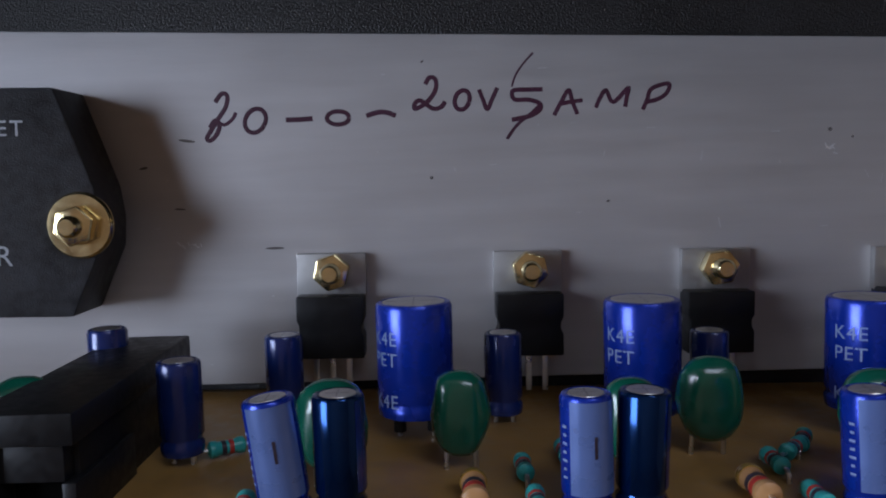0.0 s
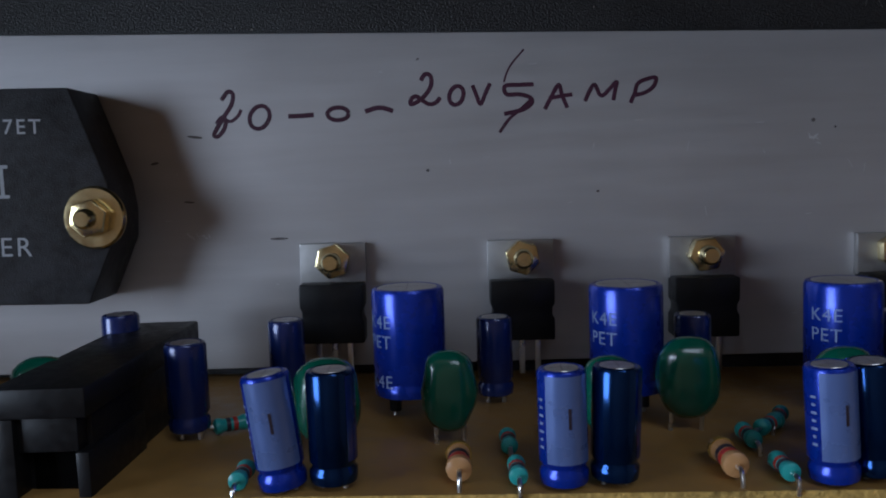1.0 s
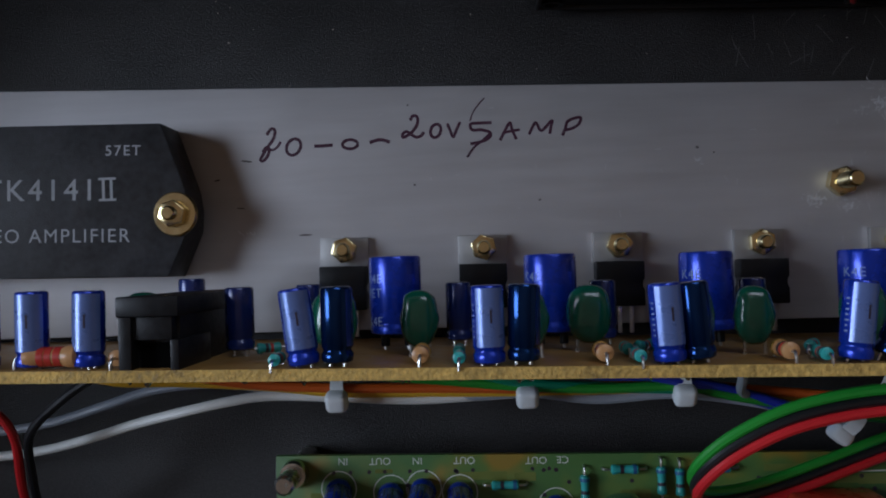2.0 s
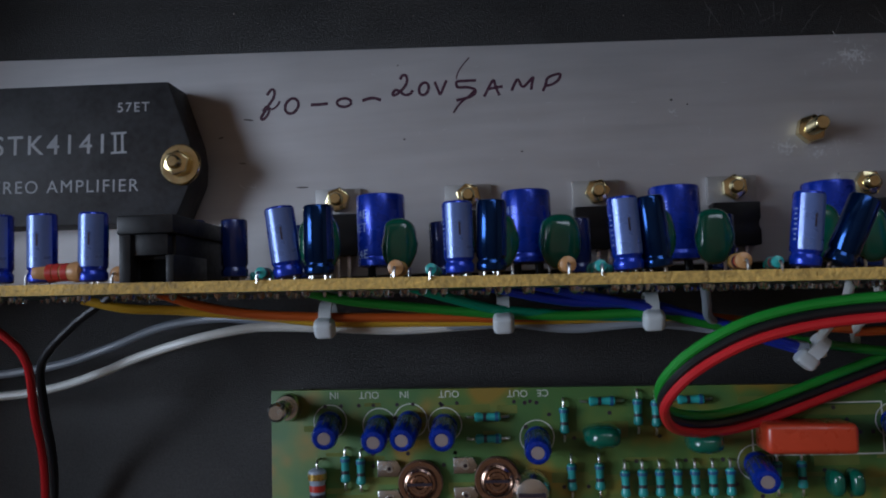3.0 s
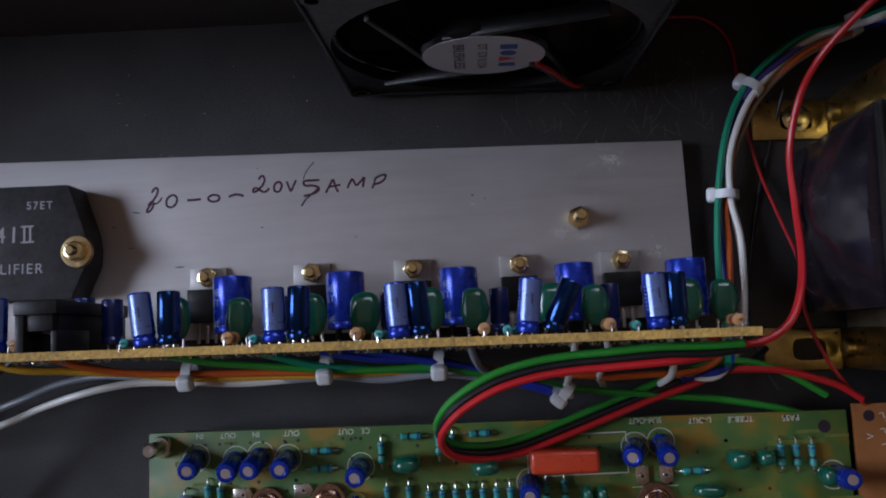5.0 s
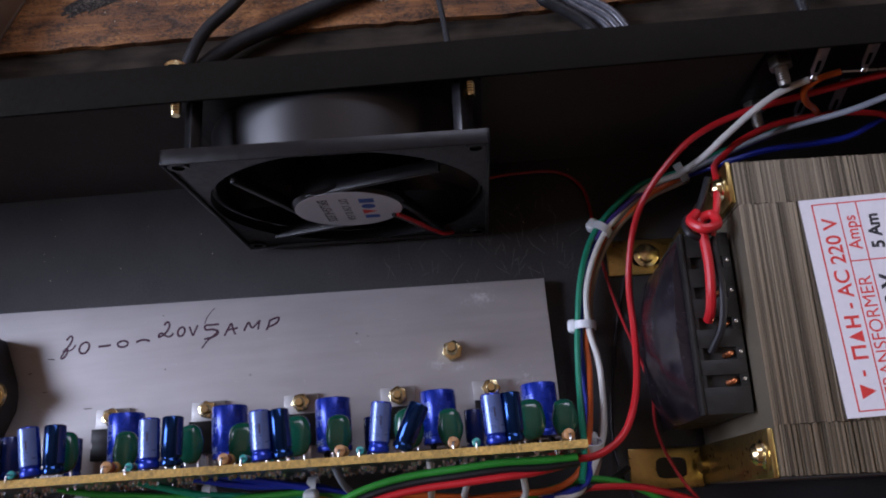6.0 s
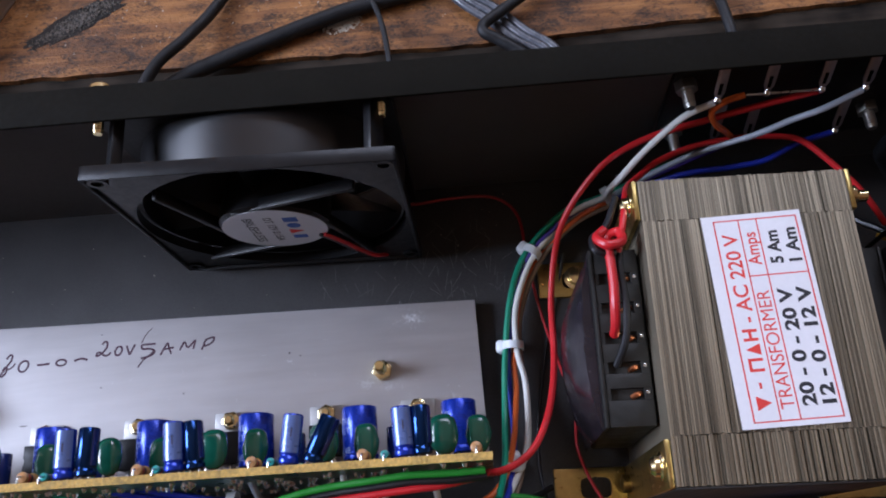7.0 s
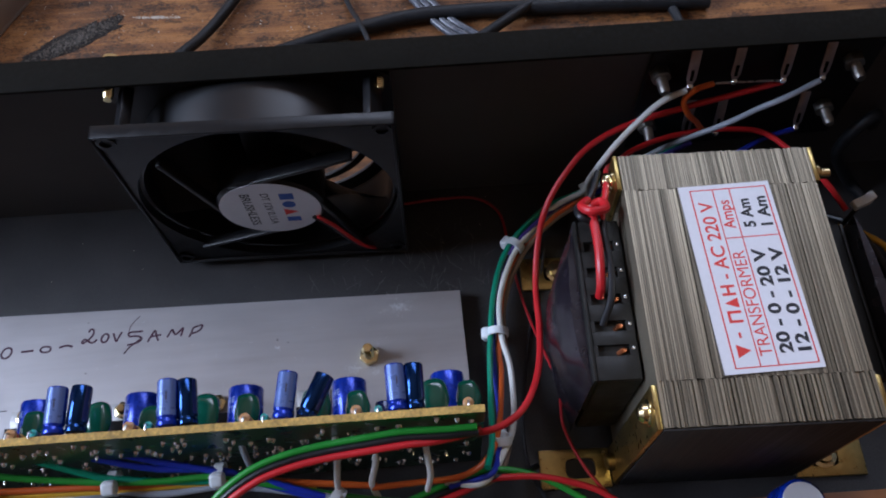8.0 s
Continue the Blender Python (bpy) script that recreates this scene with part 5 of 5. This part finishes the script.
wire("harness_wire", "grey wire sweeping out of the front harness", "grey", 1.0, [(-120, -55, 7), (-96, -53, 8), (-82, -51, 9), (-70, -47.6, 10.5), (-55.8, -43.4, 16), (-41, -41.6, 22), (-28.4, -42.4, 24.6), (1.2, -45, 24.6), (20.5, -44.6, 25), (34.4, -46.2, 24.6), (49.8, -45.6, 24.4), (66, -48, 24), (80, -51.4, 25)], FRONT)
wire("harness_wire", "blue wire bundled in front of the power board", "blue", 0.95, [(25, -37.0, 35), (37.1, -39.8, 31.5), (49.7, -42.6, 29.5), (60, -45, 27), (78, -51, 25)], FRONT)
wire("harness_wire", "blue wire bundled in front of the power board", "blue", 0.95, [(17, -37.2, 35), (32.6, -40.6, 31), (49.7, -42.0, 28.6), (61, -46, 25.6), (79, -52, 24)], FRONT)
wire("harness_wire", "teal wire bundled in front of the power board", "teal", 0.95, [(2, -36.6, 35), (14.1, -40.4, 31.5), (21, -42, 30), (36, -43.6, 27.4), (50, -44.4, 26.4)], FRONT)
wire("harness_wire", "white wire ending on the power board's solder side", "white", 0.9, [(83.0, -37.8, 41), (82.8, -44, 36), (81.8, -49, 28), (82.6, -53, 25)], FRONT)
wire("harness_wire", "white wire ending on the power board's solder side", "white", 0.9, [(106, -38.2, 37), (106.8, -44.6, 35.5), (107.2, -48.6, 30), (106, -51, 22)], FRONT)
wire("harness_wire", "grey wire ending on the power board's solder side", "grey", 0.9, [(57.6, -37.2, 39), (58.8, -41.6, 35), (60.4, -44.6, 29), (63.5, -46.6, 25)], FRONT)
wire("harness_wire", "white wire ending on the power board's solder side", "white", 0.9, [(92, -38, 30), (92.4, -43.4, 28), (90.6, -48, 22), (92, -51, 18)], FRONT)
wire("speaker_wire", "red wire dropping in front of the power board", "red", 0.9, [(-98, -36.9, 30), (-88, -40.5, 31), (-81.8, -44.6, 30), (-79, -50.2, 28), (-81.2, -60.8, 22), (-85, -75, 12), (-90, -100, 3)])
wire("speaker_wire", "black wire dropping in front of the power board", "black", 0.9, [(-56, -36.4, 37), (-66, -42, 33.5), (-75.2, -49.6, 29), (-78.6, -60, 22.4), (-82.6, -75, 12), (-88, -100, 3)])
knot = tagged(part("knot_wire", tube([(156.6, 15, 60), (154.2, 12.4, 61.5), (156.4, 9.6, 63.5), (160.2, 10.6, 62.6), (160, 14, 60.6), (156.8, 12.8, 59.6), (156.8, 8.6, 61), (156.8, 1.0, 61), (156.4, -5, 60.2), (156.2, -9.6, 57.8), (156.0, -11.6, 54.6)], 1.25, 8, 10), M_W["red"], None), "thick red mains wire knotted at the transformer", "wire")
wire("knot_wire", "black mains wire knotted at the transformer", "black", 0.95, [(161, 24, 60), (157.5, 16.5, 59.5), (153.4, 13, 60), (153.6, 9, 61.6), (158, 8.4, 60.2), (160, 12.6, 59), (159.2, 4, 60), (159.2, -6, 60), (158.0, -14, 58.4), (155.4, -19.6, 54.5)])


def cable_tie(x, y, z, rx, ry, rz, r, turn=0.0, label="milky nylon cable tie round the wires"):
    t = thing("cable_tie", label, "cable tie", "cable ties", m=place(x, y, z, rx, ry, rz))
    part("band", ring(r, r + 0.55, -1.25, 1.25, 22), M_NYLON, t)
    part("head", moved(box(-2.0, 2.0, -1.5, 1.7, -2.1, 2.1, 1.1, 4), tr(0, 0, 0, 0, 0, turn) @ tr(0, -r - 1.0, 0)), M_NYLON, t)


for x, y, z in ((-15.0, -43.0, 27.4), (20.7, -43.2, 27.2), (49.7, -43.6, 27.0)):
    cable_tie(x, y + 0.6, z, 0, 90, 0, 3.0, -60)
cable_tie(81.4, -51.4, 25.6, 20, 90, -20, 2.2)
cable_tie(141.5, 29.8, 7.4, 90, 0, 140, 2.7, 70)
cable_tie(132.2, -0.4, 6.0, 90, 0, 175, 2.9, 70)
cable_tie(166.5, 42.4, 18.8, 70, 0, 110, 2.6)
cable_tie(128.6, -37.0, 14.0, 60, 0, 180, 2.6)

# ---- rear terminals ----
strip = thing("terminal_strip", "black rear terminal strip with flat tinned solder tags", "terminal")
part("strip_body", box(180, 249, 53.4, 55.4, 26, 76, 0.5), M_MOULD, strip)
for x, y, z in ((190.4, 46.4, 65.5), (204.0, 47.8, 64.4), (219.3, 48.4, 62.4), (229.6, 46.6, 64.3), (231.8, 47.8, 38.2), (206, 48, 38.4), (196, 48, 38.6)):
    lay = tr(x, y, z, 62, 0, 0) @ tr(0, 0, 0, 0, 0, 174) @ tr(0, -9.6, 0)
    tag = part("solder_tag", moved(prism([(-1.45, -3), (1.45, -3), (1.45, 7.0), (0.9, 8.2), (0.9, 9.6), (-0.9, 9.6), (-0.9, 8.2), (-1.45, 7.0)], 0, 0.45, 0.08), lay), M_TAG, strip, "flat tinned tag")
    part("tag_slot", moved(box(-0.5, 0.5, 4.2, 7.6, -0.01, 0.47), lay), M_HOLE, tag, smooth=False)
    part("solder", moved(lathe([(0, -1.2), (0.9, -0.8), (1.2, 0), (0.8, 0.9), (0, 1.2)], 12), lay @ tr(0, 9.2, 0.2, 90)), M_SOLDER, tag)
for x, z in ((183.4, 65), (240.8, 64.5), (240.6, 42.6), (184.5, 40)):
    t = thing("terminal_bolt", "zinc bolt and nut on the rear terminal strip", "bolt", "terminal bolts", m=place(x, 53.4, z, 90))
    part("nut", prism(hexagon(3.1), 0, 3.0, 0.3), M_DULL, t)
    part("shaft", lathe([(0, -1)] + [(1.7 - (0.15 if k % 2 else 0), k * 0.35) for k in range(22)] + [(1.3, 8.2), (0, 8.2)], 14), M_DULL, t)
tagged(part("bridge_wire", tube([(198.5, 48.2, 64), (204, 47.6, 64.6), (211, 47.8, 64), (219.3, 48.2, 62.8)], 0.35, 6, 8), M_TIN), "bare tinned bridge wire between solder tags", "wire")
wire("power_wire", "yellow wire beside the transformer", "yellow", 1.0, [(244, 20, 22), (250, 15, 24), (257, 9.5, 22), (262, 0, 14), (262, -20, 2)])
wire("power_wire", "black wire beside the transformer", "black", 1.2, [(240, 26, 20), (247, 17, 25), (254, 2, 22), (258, -12, 12), (258, -30, 2)])
clip = thing("nylon_clip", "white nylon clip on the wires beside the transformer", "clip", m=place(243.1, 18.0, 40, 0, 0, 20))
part("clip_body", box(-3.2, 3.2, -1.4, 1.4, -1.2, 1.2, 0.4), M_NYLON, clip)
part("clip_ear", box(2.6, 5.0, -0.8, 1.8, -0.8, 0.8, 0.3), M_NYLON, clip)
part("clip_stem", cyl(0.7, -40, -1, 10), M_MOULD, clip)
coil = tagged(part("mains_cable", tube([(262, 52, 30), (258, 49, 40), (252, 47, 34), (252, 47, 22), (258, 46, 12), (264, 45, 4), (268, 40, 2)], 2.0, 8, 12), M_CABLE), "black mains cable looped by the back panel", "cable")

# ---- cables and things outside, on the table ----
def cable(label, r, pts, mt=None):
    return tagged(part("loose_cable", tube(pts, r, 10, 12), mt or M_CABLE), label, "cable", "outside cables")


cable("thick black cable lying across the planks", 3.2, [(240, 146, -7), (170, 150, -7), (131, 151, -7), (112, 150, -7), (97, 147, -7), (79, 143, -7), (56, 135.6, -7), (34, 127.6, -7), (17, 120.5, -7), (2, 109, -7), (-8, 92, -7)])
cable("black cable crossing behind the chassis", 2.3, [(60, 212, -7), (46, 183, -7), (35, 162, -7), (26.6, 148, -6), (18.6, 134, -1.5), (7.6, 121, 0), (-3, 100, -4), (-10, 80, -7.5)])
cable("thin black cable hanging over the back panel", 1.1, [(80, 185, -8.8), (87.5, 160, -8), (91.5, 148, -5), (95.5, 134, -4), (97.5, 118, -4), (99, 96, -5), (100, 75, -8)])
for k in range(3):
    cable("flat glossy grey ribbon cable on the planks", 1.6, [(112 + 2.6 * k, 166 + k, -8.4), (125 + 2.6 * k, 145 + 1.5 * k, -8), (136 + 2.6 * k, 134 + 1.8 * k, -8), (146 + 2.6 * k, 123 + 1.6 * k, -7.6), (157 + 2.4 * k, 112.5 + 1.4 * k, -7), (166 + 2 * k, 92, -8), (168 + 2 * k, 76, -9)], M_RIBBON)
cable("black cable looped on the planks", 2.2, [(195, 174, -8), (167, 153, -6), (150, 139, -3.5), (141, 132.4, -3), (135, 128, -3), (134.6, 124.2, -3.2), (140, 120.8, -4), (150, 113, -6), (158, 100, -8)])
cable("black cable behind the transformer end", 2.0, [(214, 170, -8), (223, 149, -8), (225.5, 134, -7), (226, 118, -4), (228, 98, -5), (230, 76, -8)])
tool = thing("metal_angle", "grey metal angle bar lying on the planks", "metal bar", m=place(-78, 141, -10.6, 0, 0, 62))
part("strip", box(-34, 60, -5, 5, 0, 1.6, 0.3), M_TAB, tool)
part("upright_flange", box(-34, 60, -5, -3.6, 1.6, 15, 0.3), M_TAB, tool)
